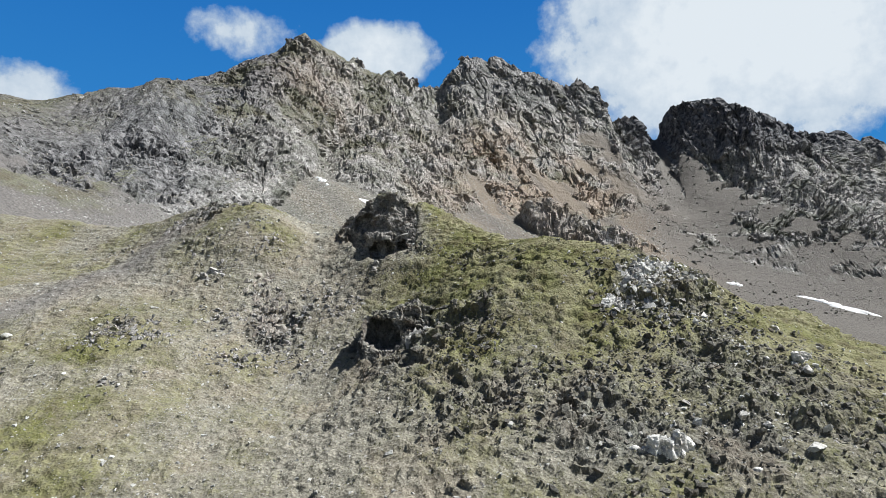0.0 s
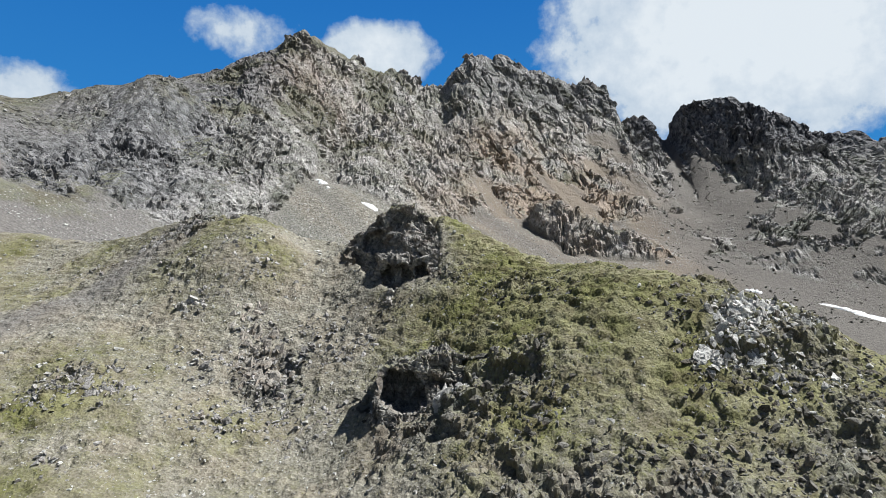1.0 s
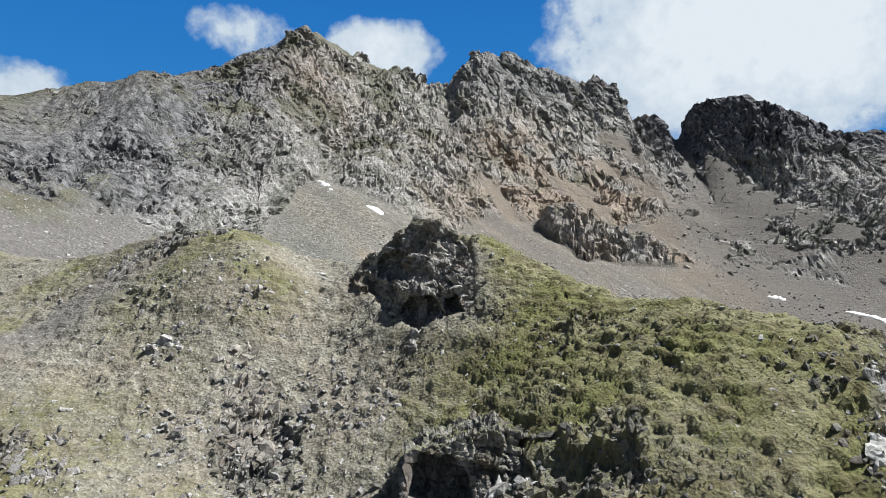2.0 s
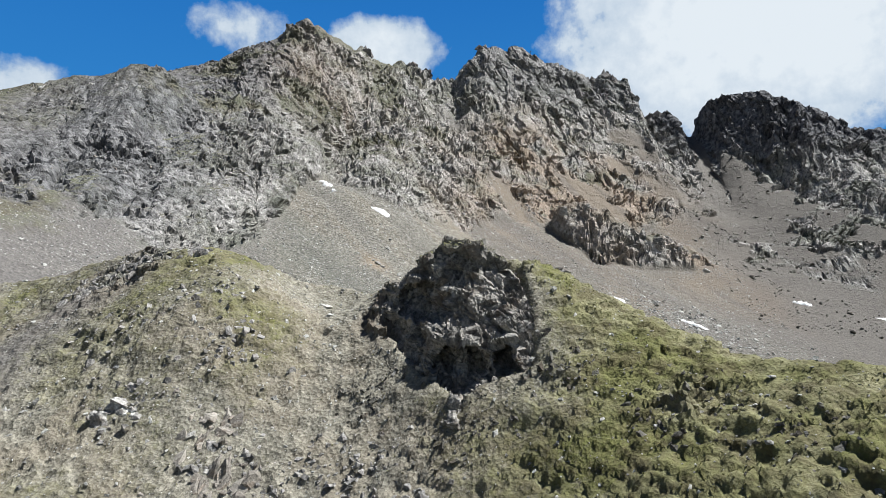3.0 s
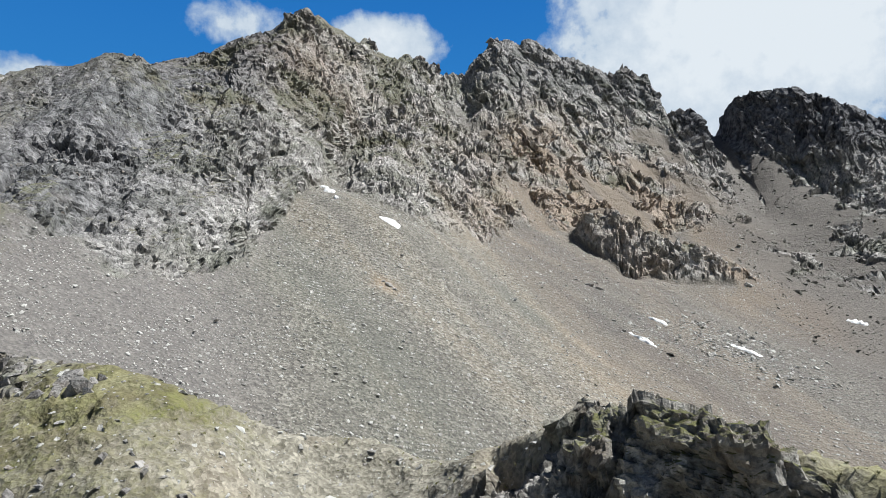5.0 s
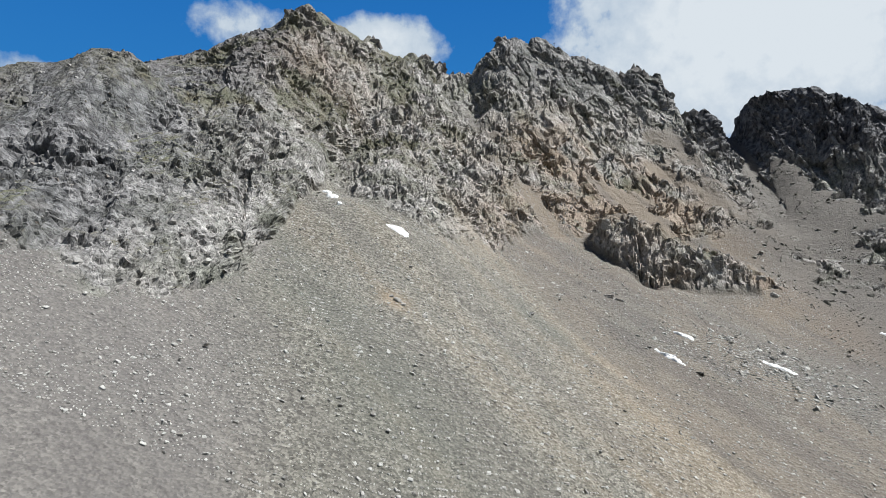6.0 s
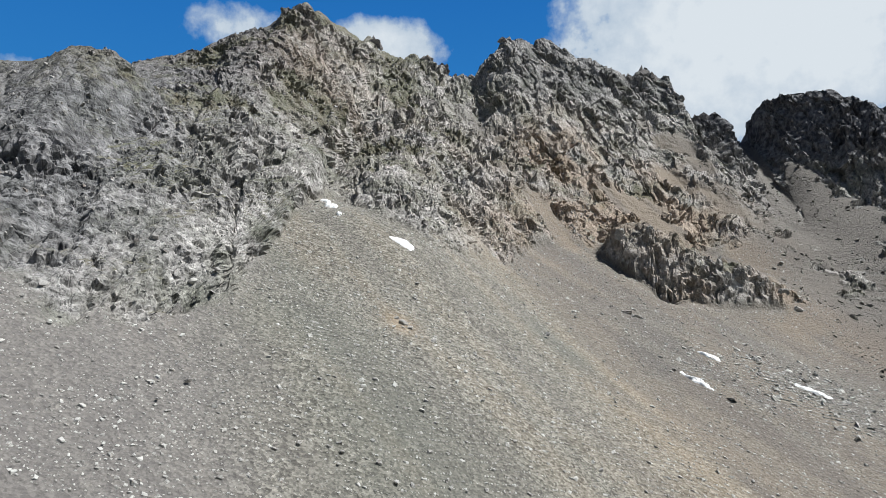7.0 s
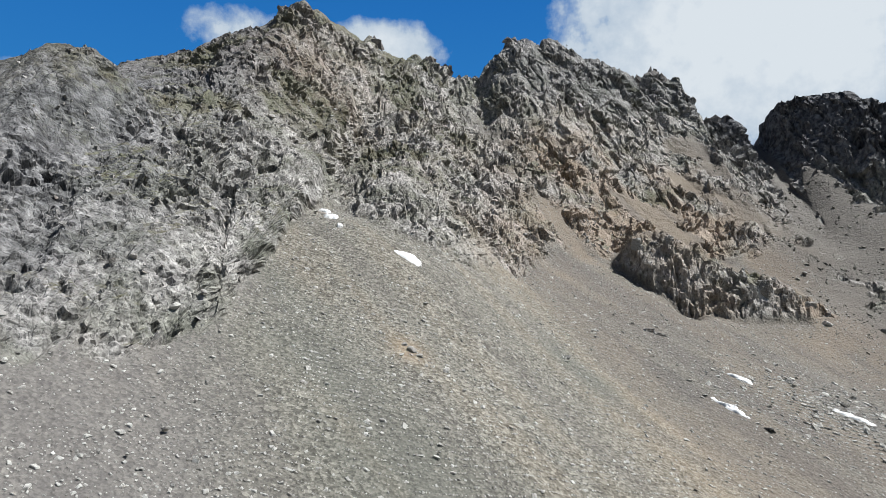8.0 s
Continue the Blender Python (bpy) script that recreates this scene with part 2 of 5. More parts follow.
def ground_material(name, size, chip_dark, chip_light, chip_mean, rock_dark, rock_light, turf_dark, turf_light, turf_dry, turf_fresh):
    """Rock, scree and grass, laid out by the mesh's cover attribute: red grass, green rock, blue ochre, alpha dark rock; and its tone: red lilac chips, green dark coarse chips.
    size: metres of the middle grain."""
    m, nt, out = material(name)
    where = nt.nodes.new("ShaderNodeTexCoord").outputs["Object"]
    cover = nt.nodes.new("ShaderNodeAttribute")
    cover.attribute_name = "cover"
    split = nt.nodes.new("ShaderNodeSeparateColor")
    nt.links.new(cover.outputs["Color"], split.inputs[0])
    tone = nt.nodes.new("ShaderNodeAttribute")
    tone.attribute_name = "tone"
    hue = nt.nodes.new("ShaderNodeSeparateColor")
    nt.links.new(tone.outputs["Color"], hue.inputs[0])
    grass, rock, ochre, dark = split.outputs[0], split.outputs[1], split.outputs[2], cover.outputs["Alpha"]
    fine = fractal(nt, where, 3.0 / size, 5, 0.7)
    mid = fractal(nt, where, 0.8 / size, 5, 0.6)
    wide = fractal(nt, where, 0.12 / size, 4, 0.6)
    streak = fractal(nt, where, 0.8 / size, 3, 0.55, (1.1, 1.0, 0.6))
    grit = nt.nodes.new("ShaderNodeTexVoronoi")
    grit.inputs["Scale"].default_value = 2.2 / size
    nt.links.new(where, grit.inputs["Vector"])
    # rock
    stone = mixed(nt, ranged(nt, streak, 0.22, 0.74), rock_dark, rock_light)
    stone = mixed(nt, ranged(nt, wide, 0.45, 0.62), stone, mixed(nt, ranged(nt, mid, 0.4, 0.6), (0.135, 0.135, 0.11), (0.24, 0.238, 0.205)))
    stone = mixed(nt, ranged(nt, fractal(nt, where, 2.2 / size, 4, 0.6, (1.2, 1.1, 0.9)), 0.56, 0.66, 0.0, 0.5), stone, rock_dark)
    stone = facets(nt, facets(nt, stone, where, 0.6 / size, (1.0, 0.7, 0.5), 0.85, 1.15), where, 2.2 / size, (1.0, 0.7, 0.5), 0.76, 1.24)
    stone = facets(nt, stone, where, 5.0 / size, (1.0, 0.7, 0.45), 0.78, 1.22)
    # scattered near-black flecks, painted in for the shade of small crevices
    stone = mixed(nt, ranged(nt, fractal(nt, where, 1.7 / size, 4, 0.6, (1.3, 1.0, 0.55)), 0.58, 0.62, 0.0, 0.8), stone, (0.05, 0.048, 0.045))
    stone = mixed(nt, times(nt, ochre, 0.65), stone, (0.31, 0.225, 0.155))
    stone = mixed(nt, dark, stone, mixed(nt, ranged(nt, streak, 0.4, 0.68), (0.052, 0.052, 0.058), (0.225, 0.222, 0.23)))
    # scree
    chips = mixed(nt, ranged(nt, grit.outputs["Color"], 0.1, 0.95), chip_dark, chip_light)
    chips = mixed(nt, ranged(nt, wide, 0.4, 0.65, 0.0, 0.6), chips, chip_mean)
    spread = 0.3 if size < 1 else 0.55
    chips = facets(nt, chips, where, 5.0 / size, (1.0, 1.0, 1.0), 1 - spread, 1 + spread)
    chips = mixed(nt, times(nt, ochre, 0.65), chips, (0.31, 0.235, 0.16))
    chips = mixed(nt, times(nt, dark, 0.8), chips, (0.112, 0.099, 0.092))
    chips = mixed(nt, times(nt, hue.outputs[0], 0.65), chips, (0.155, 0.143, 0.14))
    chips = mixed(nt, times(nt, hue.outputs[1], 0.5), chips, (0.12, 0.125, 0.108))
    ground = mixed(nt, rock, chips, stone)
    # grass
    turf = mixed(nt, ranged(nt, mid, 0.35, 0.65), turf_dark, turf_light)
    turf = mixed(nt, ranged(nt, fine, 0.35, 0.65), turf, mixed(nt, ranged(nt, wide, 0.4, 0.6), turf_dry, turf_fresh))
    turf = mixed(nt, ranged(nt, fractal(nt, where, 0.3 / size, 5, 0.68), 0.47, 0.58, 0.0, 0.6), turf, (0.09, 0.072, 0.04))
    ragged = ranged(nt, times(nt, times(nt, grass, 1.0), times(nt, times(nt, fine, 0.6), times(nt, mid, 0.6), "ADD"), "ADD"), 0.88, 1.28)
    ground = mixed(nt, ragged, ground, turf)
    crack = nt.nodes.new("ShaderNodeTexVoronoi")
    crack.feature = "DISTANCE_TO_EDGE"
    crack.inputs["Scale"].default_value = 1.1 / size
    bent = nt.nodes.new("ShaderNodeMapping")
    bent.inputs["Scale"].default_value = (1.0, 0.8, 0.5)
    nt.links.new(where, bent.inputs["Vector"])
    wobble = nt.nodes.new("ShaderNodeVectorMath")
    wobble.operation = "ADD"
    shake = node(nt, "ShaderNodeTexNoise", Scale=1.0 / size, Detail=3.0)
    nt.links.new(where, shake.inputs["Vector"])
    little = nt.nodes.new("ShaderNodeVectorMath")
    little.operation = "SCALE"
    little.inputs["Scale"].default_value = 0.35
    nt.links.new(shake.outputs["Color"], little.inputs[0])
    nt.links.new(bent.outputs[0], wobble.inputs[0])
    nt.links.new(little.outputs[0], wobble.inputs[1])
    nt.links.new(wobble.outputs[0], crack.inputs["Vector"])
    joint = times(nt, times(nt, ranged(nt, crack.outputs["Distance"], 0.0, 0.10), 0.22), rock)
    flake = ranged(nt, fractal(nt, where, 1.7 / size, 7, 0.72, (1.2, 1.1, 0.9)), 0.36, 0.64)
    stone_grain = times(nt, times(nt, flake, 0.12), rock)
    relief = times(nt, times(nt, fine, 0.45), times(nt, times(nt, mid, 0.8), times(nt, grit.outputs["Distance"], 0.4), "ADD"), "ADD")
    relief = times(nt, times(nt, relief, joint, "ADD"), stone_grain, "ADD")
    finish(nt, out, ground, relief, 0.9, 0.35 * size)
    return m


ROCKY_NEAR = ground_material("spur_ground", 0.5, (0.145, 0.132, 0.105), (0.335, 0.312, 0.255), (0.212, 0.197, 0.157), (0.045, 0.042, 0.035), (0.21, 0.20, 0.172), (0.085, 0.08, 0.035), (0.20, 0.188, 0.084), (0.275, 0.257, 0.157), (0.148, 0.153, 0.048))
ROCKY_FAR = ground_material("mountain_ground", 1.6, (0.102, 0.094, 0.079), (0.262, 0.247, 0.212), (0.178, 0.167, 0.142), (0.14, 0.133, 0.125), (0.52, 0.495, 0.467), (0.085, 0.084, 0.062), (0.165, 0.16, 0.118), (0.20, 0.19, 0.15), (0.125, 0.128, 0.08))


def rock_material(name, dark, light, size=0.4, rust=(0.20, 0.15, 0.11), turf_above=None):
    m, nt, out = material(name)
    where = nt.nodes.new("ShaderNodeTexCoord").outputs["Object"]
    one = nt.nodes.new("ShaderNodeNewGeometry").outputs["Random Per Island"]
    each = nt.nodes.new("ShaderNodeObjectInfo").outputs["Random"]
    pick = times(nt, times(nt, one, each, "ADD"), 0.0, "FRACT")
    fine = fractal(nt, where, 4.0 / size, 5, 0.7)
    wide = fractal(nt, where, 0.7 / size, 4, 0.6)
    c = mixed(nt, ranged(nt, fine, 0.3, 0.7), dark, light)
    c = facets(nt, c, where, 1.4 / size, (1.0, 1.0, 0.7), 0.6, 1.4)
    c = mixed(nt, ranged(nt, wide, 0.52, 0.68, 0, 0.6), c, rust)
    if turf_above is None:
        c = mixed(nt, ranged(nt, pick, 0.4, 1, 0.0, 0.85), c, light)
        c = mixed(nt, ranged(nt, pick, 0, 0.4, 0.55, 0.0), c, dark)
    else:
        # grass grows on the flat tops
        shape = nt.nodes.new("ShaderNodeNewGeometry")
        up, at = nt.nodes.new("ShaderNodeSeparateXYZ"), nt.nodes.new("ShaderNodeSeparateXYZ")
        nt.links.new(shape.outputs["Normal"], up.inputs[0])
        nt.links.new(shape.outputs["Position"], at.inputs[0])
        patchy = times(nt, ranged(nt, up.outputs[2], 0.45, 0.8), ranged(nt, wide, 0.38, 0.52))
        sod = mixed(nt, ranged(nt, fine, 0.35, 0.65), (0.06, 0.058, 0.026), (0.15, 0.15, 0.06))
        c = mixed(nt, times(nt, patchy, ranged(nt, at.outputs[2], turf_above, turf_above + 1.6)), c, sod)
    finish(nt, out, c, times(nt, fine, wide, "ADD"), 0.9, 0.16 * size)
    return m


TALUS = rock_material("talus_stone", (0.12, 0.115, 0.105), (0.52, 0.51, 0.48))
CRAG = rock_material("crag_rock", (0.05, 0.046, 0.038), (0.21, 0.20, 0.175), 0.9)
QUARTZ = rock_material("white_quartz", (0.45, 0.43, 0.40), (0.80, 0.78, 0.74), 0.5, (0.42, 0.36, 0.30))


def snow_material():
    m, nt, out = material("old_snow")
    where = nt.nodes.new("ShaderNodeTexCoord").outputs["Object"]
    fine = fractal(nt, where, 1.2, 5, 0.6)
    finish(nt, out, mixed(nt, ranged(nt, fine, 0.35, 0.7), (0.86, 0.87, 0.89), (0.68, 0.67, 0.65)), fine, 0.6, 0.3, 0.6)
    return m


SNOW = snow_material()


# ================= helpers for things =================
def mesh_of(name, verts, faces, mat, smooth=False):
    """A mesh from arrays of places and of faces with equal corner counts."""
    me = bpy.data.meshes.new(name)
    k = faces.shape[1]
    me.vertices.add(len(verts))
    me.vertices.foreach_set("co", np.ascontiguousarray(verts, dtype=np.float32).ravel())
    me.loops.add(faces.size)
    me.loops.foreach_set("vertex_index", np.ascontiguousarray(faces, dtype=np.int32).ravel())
    me.polygons.add(len(faces))
    me.polygons.foreach_set("loop_start", np.arange(0, faces.size, k, dtype=np.int32))
    me.polygons.foreach_set("use_smooth", np.full(len(faces), smooth) if isinstance(smooth, bool) else smooth)
    me.update(calc_edges=True)
    me.validate()
    me.materials.append(mat)
    return me


def grid_faces(nx, ny):
    a = (np.arange(ny - 1)[:, None] * nx + np.arange(nx - 1)[None]).ravel()
    return np.stack([a, a + 1, a + nx + 1, a + nx], 1)


def slopes(p, shape):
    """Normals of a grid of places."""
    g = p.reshape(*shape, 3)
    n = np.cross(np.gradient(g, axis=1), np.gradient(g, axis=0)).reshape(-1, 3)
    return n / np.maximum(np.linalg.norm(n, axis=-1, keepdims=True), 1e-9)


def lay_cover(me, cover, tone):
    for name, values in (("cover", cover), ("tone", tone)):
        at = me.color_attributes.new(name, "FLOAT_COLOR", "POINT")
        at.data.foreach_set("color", np.ascontiguousarray(values, dtype=np.float32).ravel())


class Field:
    """A finished ground grid, to set things on. row turns places into grid rows."""

    def __init__(self, xs, row, places, rock):
        self.xs, self.row, self.p, self.rock = xs, row, places, rock

    def cell(self, x, y):
        x, y = np.asarray(x, float), np.asarray(y, float)
        i = np.clip(np.searchsorted(self.xs, x), 0, len(self.xs) - 1)
        j = np.clip(np.rint(self.row(x, y)).astype(int), 0, self.p.shape[0] - 1)
        return j, i

    def at(self, x, y):
        return self.p[self.cell(x, y)]


# ================= the mountain =================
# where the fine part of the mountain's grid begins: x, y
FINE = [(-420, 150), (-150, 148), (-100, 157), (-67, 168), (-57, 182), (-50, 215), (-40, 234), (-27, 234), (-5, 250), (20, 270), (60, 264), (100, 278), (128, 300), (160, 318), (200, 292), (262, 270), (420, 235)]
ROWS_OF = (110, 430, 16)


def mountain_knots(x):
    """The places where the rows of the grid change their spacing."""
    return [110 + 0 * x, curve(x, FINE, 1), curve(x, RIDGE, 1) + 4, 480 + 0 * x]


def mountain_row(x, y):
    knots, out, first = mountain_knots(x), 0.0, 0
    for k, n in enumerate(ROWS_OF):
        out = np.where(y >= knots[k], first + n * (y - knots[k]) / (knots[k + 1] - knots[k]), out)
        first += n
    return out


def build_mountain():
    xs = spaced(-250, 300, -128, 222, 0.40, 1.6)
    knots = mountain_knots(xs)
    X, Y = np.meshgrid(xs, np.arange(sum(ROWS_OF) + 1.0))
    first = 0
    for k, n in enumerate(ROWS_OF):
        t = np.arange(n + (k == 2))[:, None] / n
        Y[first:first + len(t)] = knots[k] + (knots[k + 1] - knots[k]) * t
        first += n
    x, y = X.ravel(), Y.ravel()
    z, rock = mountain_parts(x, y)
    p = np.stack([x, y, z], 1)
    ragged = clouded(p / 14.0, 5, 4)
    rock = np.clip(rock + ragged * 1.2 * (4 * rock * (1 - rock)), 0, 1)
    dark = step(112, 142, x + 0.15 * (y - 380) + 12 * ragged) * step(60, 90, z)
    # chutes of scree run down through the rock
    fall = np.stack([x + 0.7 * (y - 300), y * 0.15, z * 0.1], 1)
    chute = step(-0.06, 0.2, grain(fall / 15.0, 31) + 0.5 * ragged - 0.25 * (1 - step(0, 30, x))) * (1 - step(85, 118, z)) * step(-35, 10, x) * (1 - step(115, 132, x))
    gully = np.exp(-((x - 143.5 - 0.19 * (y - 437) + 4 * ragged) / (2.6 + 0.07 * np.maximum(437 - y, 0))) ** 2) * step(340, 356, y)
    chute = np.maximum(chute, step(0.3, 0.6, gully))
    z = z - 1.2 * gully
    lower = (y - curve(x, FOOT, 1)) / 30
    rock = rock * (1 - (1 - step(-0.25, 0.3, clouded(p / (5, 5, 9), 37, 4) + lower + 0.1)) * (1 - step(-20, 20, x)))
    on_buttress = step(24, 34, x) * (1 - step(98, 108, x)) * step(-22, -16, y - curve(x, BUTTRESS, 1)) * (1 - step(2, 7, y - curve(x, BUTTRESS, 1)))
    chute = chute * (1 - on_buttress)
    rock = rock * (1 - 0.9 * chute)
    rock = rock * (1 - 0.35 * step(100, 125, -x + 8 * ragged))
    bands = mound(x, y, 165, 322, 18) + mound(x, y, 205, 312, 20) + 0.8 * mound(x, y, 128, 318, 12) + 0.6 * mound(x, y, 235, 300, 20)
    rock = np.maximum(rock, step(0.15, 0.45, clouded(p / (13, 7, 7), 33, 3) + 0.6 * np.minimum(bands, 1) - 0.33) * step(0.25, 0.5, bands))
    near_foot = (y - curve(x, FOOT, 1) + 16 + 12 * step(146, 158, x)) / 38
    skew = np.stack([x + 0.8 * y, y - 0.5 * x, z], 1)
    rock = np.maximum(rock, step(0.2, 0.5, clouded(skew / (9, 5, 9), 35, 4) + np.clip(near_foot, -1, 1) - 0.1 - 1.5 * gully) * step(105, 125, x))
    # ribs and gullies down the face
    side = np.stack([x + 0.25 * y, y * 0.35, z * 0.3], 1)
    grassy = clouded(p / 20.0, 91, 4)
    mild = 1 - 0.45 * step(40, 58, z) * (1 - step(-90, -68, x + 0.35 * (y - 232) + 6 * ragged))  # the grassy shoulder is gently broken
    z = z + rock * mild * (2.0 * ridged(side / 30.0, 3, 3) + 1.0 * ridged(side / 8.0, 7, 2) - 3.0 * (1 - np.abs(grain(side / 11.0, 8))) ** 5)
    z = z - 5.0 * mound(x, y, 49.6, 285.5, 2.2) - 3.0 * mound(x, y, -44, 279, 3.0) - 2.5 * mound(x, y, -98, 196, 3.5)
    p[:, 2] = z
    n = slopes(p, X.shape)
    sel = rock > 0.02
    q = p[sel]
    s = q + 4.0 * np.stack([grain(q / 17, 54), grain(q / 17, 55), 0 * q[:, 0]], 1) + 1.6 * np.stack([grain(q / 5, 51), grain(q / 5, 52), grain(q / 5, 53)], 1)
    # the rock splits along steep, wavy joints that follow the fall of the face
    lean = 0.45 * step(-50, 30, q[:, 0]) - 0.10
    joint = np.stack([s[:, 0] + lean * s[:, 2], 0.60 * s[:, 1], 0.42 * s[:, 2]], 1)
    coarser = 1 + 1.3 * step(240, 420, q[:, 1])
    joint = joint / coarser[:, None]
    beds = np.stack([0.3 * s[:, 0] + 0.35 * s[:, 1] + 0.9 * s[:, 2], -0.2 * s[:, 0] + 0.9 * s[:, 1], 0.88 * s[:, 0] - 0.15 * s[:, 1] - 0.42 * s[:, 2]], 1)
    patch = step(-0.2, 0.35, clouded(q / 13.0, 57, 3))
    cut = 0.45 * ridged(joint / 5.2, 63, 2) + 0.2 * ridged(joint / 2.1, 64, 2) + 0.72 * blocks(joint / 2.9, 67, 1.5, 0.4) + 0.34 * blocks(joint / 1.35, 68, 1.5, 0.45)
    small = step(0.86, 0.94, 1 - np.abs(grain(joint * (1, 1, 0.8) / 1.7, 65))) * step(-0.1, 0.2, grain(q / 3.5, 66))
    cut = (cut - 0.9 * small) * coarser
    cut += 0.2 * strata(beds, 3.4, 8.5, 61, 0.9) + 0.13 * strata(beds, 1.4, 3.6, 71, 0.9)
    cleft = step(0.9, 0.955, 1 - np.abs(grain(joint * (1, 1, 0.7) / 3.4, 55))) * step(-0.15, 0.15, grain(q / 5.0, 60))
    cut -= 1.9 * cleft * (0.35 + 0.65 * patch) + 0.5 * (1 - np.abs(grain(joint / 1.7, 56))) ** 10
    cut -= 1.5 * step(0.48, 0.62, grain(joint / (2.2, 2.2, 1.1), 58)) * step(-0.1, 0.3, grain(q / 19.0, 59))
    rough = (0.55 + 0.75 * patch + 0.4 * mound(x[sel], y[sel], 62, 292, 18)) * mild[sel]
    lift = 0.45 * clouded(p / 12.0, 41, 4) + 0.02 * grain(p / 1.5, 45)
    lift = lift * (1 - rock)
    crown = 1 - 0.75 * np.exp(-((y[sel] - curve(x[sel], RIDGE, 1)) / 6.0) ** 2) * (1 - 0.5 * step(-20, 10, x[sel]))
    lift[sel] += rock[sel] * rough * cut * crown * (1 + 0.6 * dark[sel])
    p = p + n * lift[:, None]
    flat = slopes(p, X.shape)[:, 2]
    # cover
    grass = step(0.0, 0.5, grassy + 0.35 * step(45, 80, z) * (1 - step(-60, 30, x)) - 0.2) * (1 - step(70, 105, x)) * step(20, 45, z) * 0.62
    grass = np.maximum(grass, (0.45 + 0.4 * grassy).clip(0, 0.6) * np.minimum(mound(x, y, -118, 232, 24) + 0.8 * mound(x, y, -160, 225, 40), 1))
    grass = np.maximum(grass, 0.75 * step(0.1, 0.4, grassy + 0.35) * step(0, 5, p[:, 1] - curve(x, BUTTRESS, 1)) * mound(x, y, 75, 312, 16))
    grass = np.maximum(grass, 0.68 * step(0.6, 0.88, flat) * rock * step(-0.3, 0.2, grassy) * (1 - dark) * (1 - step(60, 110, x)))
    grass = np.maximum(grass, 0.5 * (1 - step(0.6, 0.95, mild)) * step(-0.25, 0.25, grassy + 0.1))
    grass = np.maximum(grass, 0.62 * step(-0.25, 0.2, grassy + 0.4 * ragged) * step(76, 96, -x + 8 * ragged) * (1 - step(190, 215, y)) * (1 - rock))
    ochre = 1.2 * mound(x, y, 45, 332, 30) + 1.1 * mound(x, y, 75, 345, 26) + 1.2 * mound(x, y, 100, 288, 13) + 0.9 * mound(x, y, -78, 325, 28) + 0.5 * mound(x, y, 8, 285, 20) + 1.1 * mound(x, y, -26, 207, 2.4)
    ochre = np.clip(ochre * (0.8 + 1.2 * ragged) + 0.45 * chute * step(0, 30, x) * (1 - step(105, 125, x)), 0, 1)
    across, along = 0.75 * x + 0.65 * y, 0.65 * x - 0.75 * y
    streak = clouded(np.stack([across / 5.0, along / 70.0, 0 * x], 1), 97, 4)
    ochre = np.clip(ochre + (1 - rock) * 0.2 * step(0.1, 0.5, streak) * (1 - step(30, 70, x)), 0, 1)
    lobe = 0.55 * step(-1, 3, x + 0.5 * (y - 229) - 18 + 3 * ragged)
    dark_scree = np.maximum(step(45, 125, x + 10 * ragged) * 0.95, lobe)
    on_scree = 1 - rock
    far_west = 0.8 * step(52, 96, -x + 14 * ragged) * step(5, 30, z)
    summit = 0.45 * step(-5, 20, x + 8 * ragged) * step(98, 124, z + 10 * ragged)
    cover = np.stack([np.clip(grass, 0, 1), rock, ochre, np.maximum(np.maximum(dark, np.maximum(far_west, summit)), (dark_scree + 0.4 * step(0.05, 0.45, -streak)).clip(0, 0.9) * on_scree)], 1)
    coarse = np.exp(-((x + 52 - 0.74 * (217 - y) + 3 * ragged) / (6 + 0.30 * np.maximum(217 - y, 0))) ** 2) * (1 - step(215, 226, y))
    lilac = (1 - step(-66, -44, x - 0.3 * (215 - y) + 6 * ragged)) * (1 - coarse)
    damp = mound(x, y, 10, 228, 3.5) + 0.8 * mound(x, y, 4, 233, 3)
    tone = np.stack([lilac * on_scree, np.clip(coarse * (0.7 + 0.6 * ragged) + damp, 0, 1) * on_scree, 0 * x, 0 * x + 1], 1)
    faces = grid_faces(*X.shape[::-1])
    me = mesh_of("mountain", p, faces, ROCKY_FAR, smooth=rock[faces[:, 0]] < 0.3)
    lay_cover(me, cover, tone)
    tagged(new("mountain_ground", me), "grey rocky mountain face above a wide scree slope", "mountain", kind="structure")
    return Field(xs, mountain_row, p.reshape(*X.shape, 3), rock.reshape(X.shape))


far_field = build_mountain()


# ================= the near spur =================
# rocky places of the spur: x, y, radius, strength
CRAGS = [(-7, 75, 2.8, 1.0), (-10, 79, 2.4, 1.2), (-2.5, 55.5, 3.2, 1.2), (2, 55, 2.2, 1.0), (-7, 60, 2.0, 0.8), (-16.5, 65, 2.4, 1.0), (18, 54, 5.0, 0.85),
         (20, 45, 8.0, 0.8), (11, 42, 5, 0.75), (-31, 86.5, 3.0, 0.85), (2, 46, 4, 0.7), (-31, 61, 2.5, 0.75), (3, 66, 2.0, 0.7)]


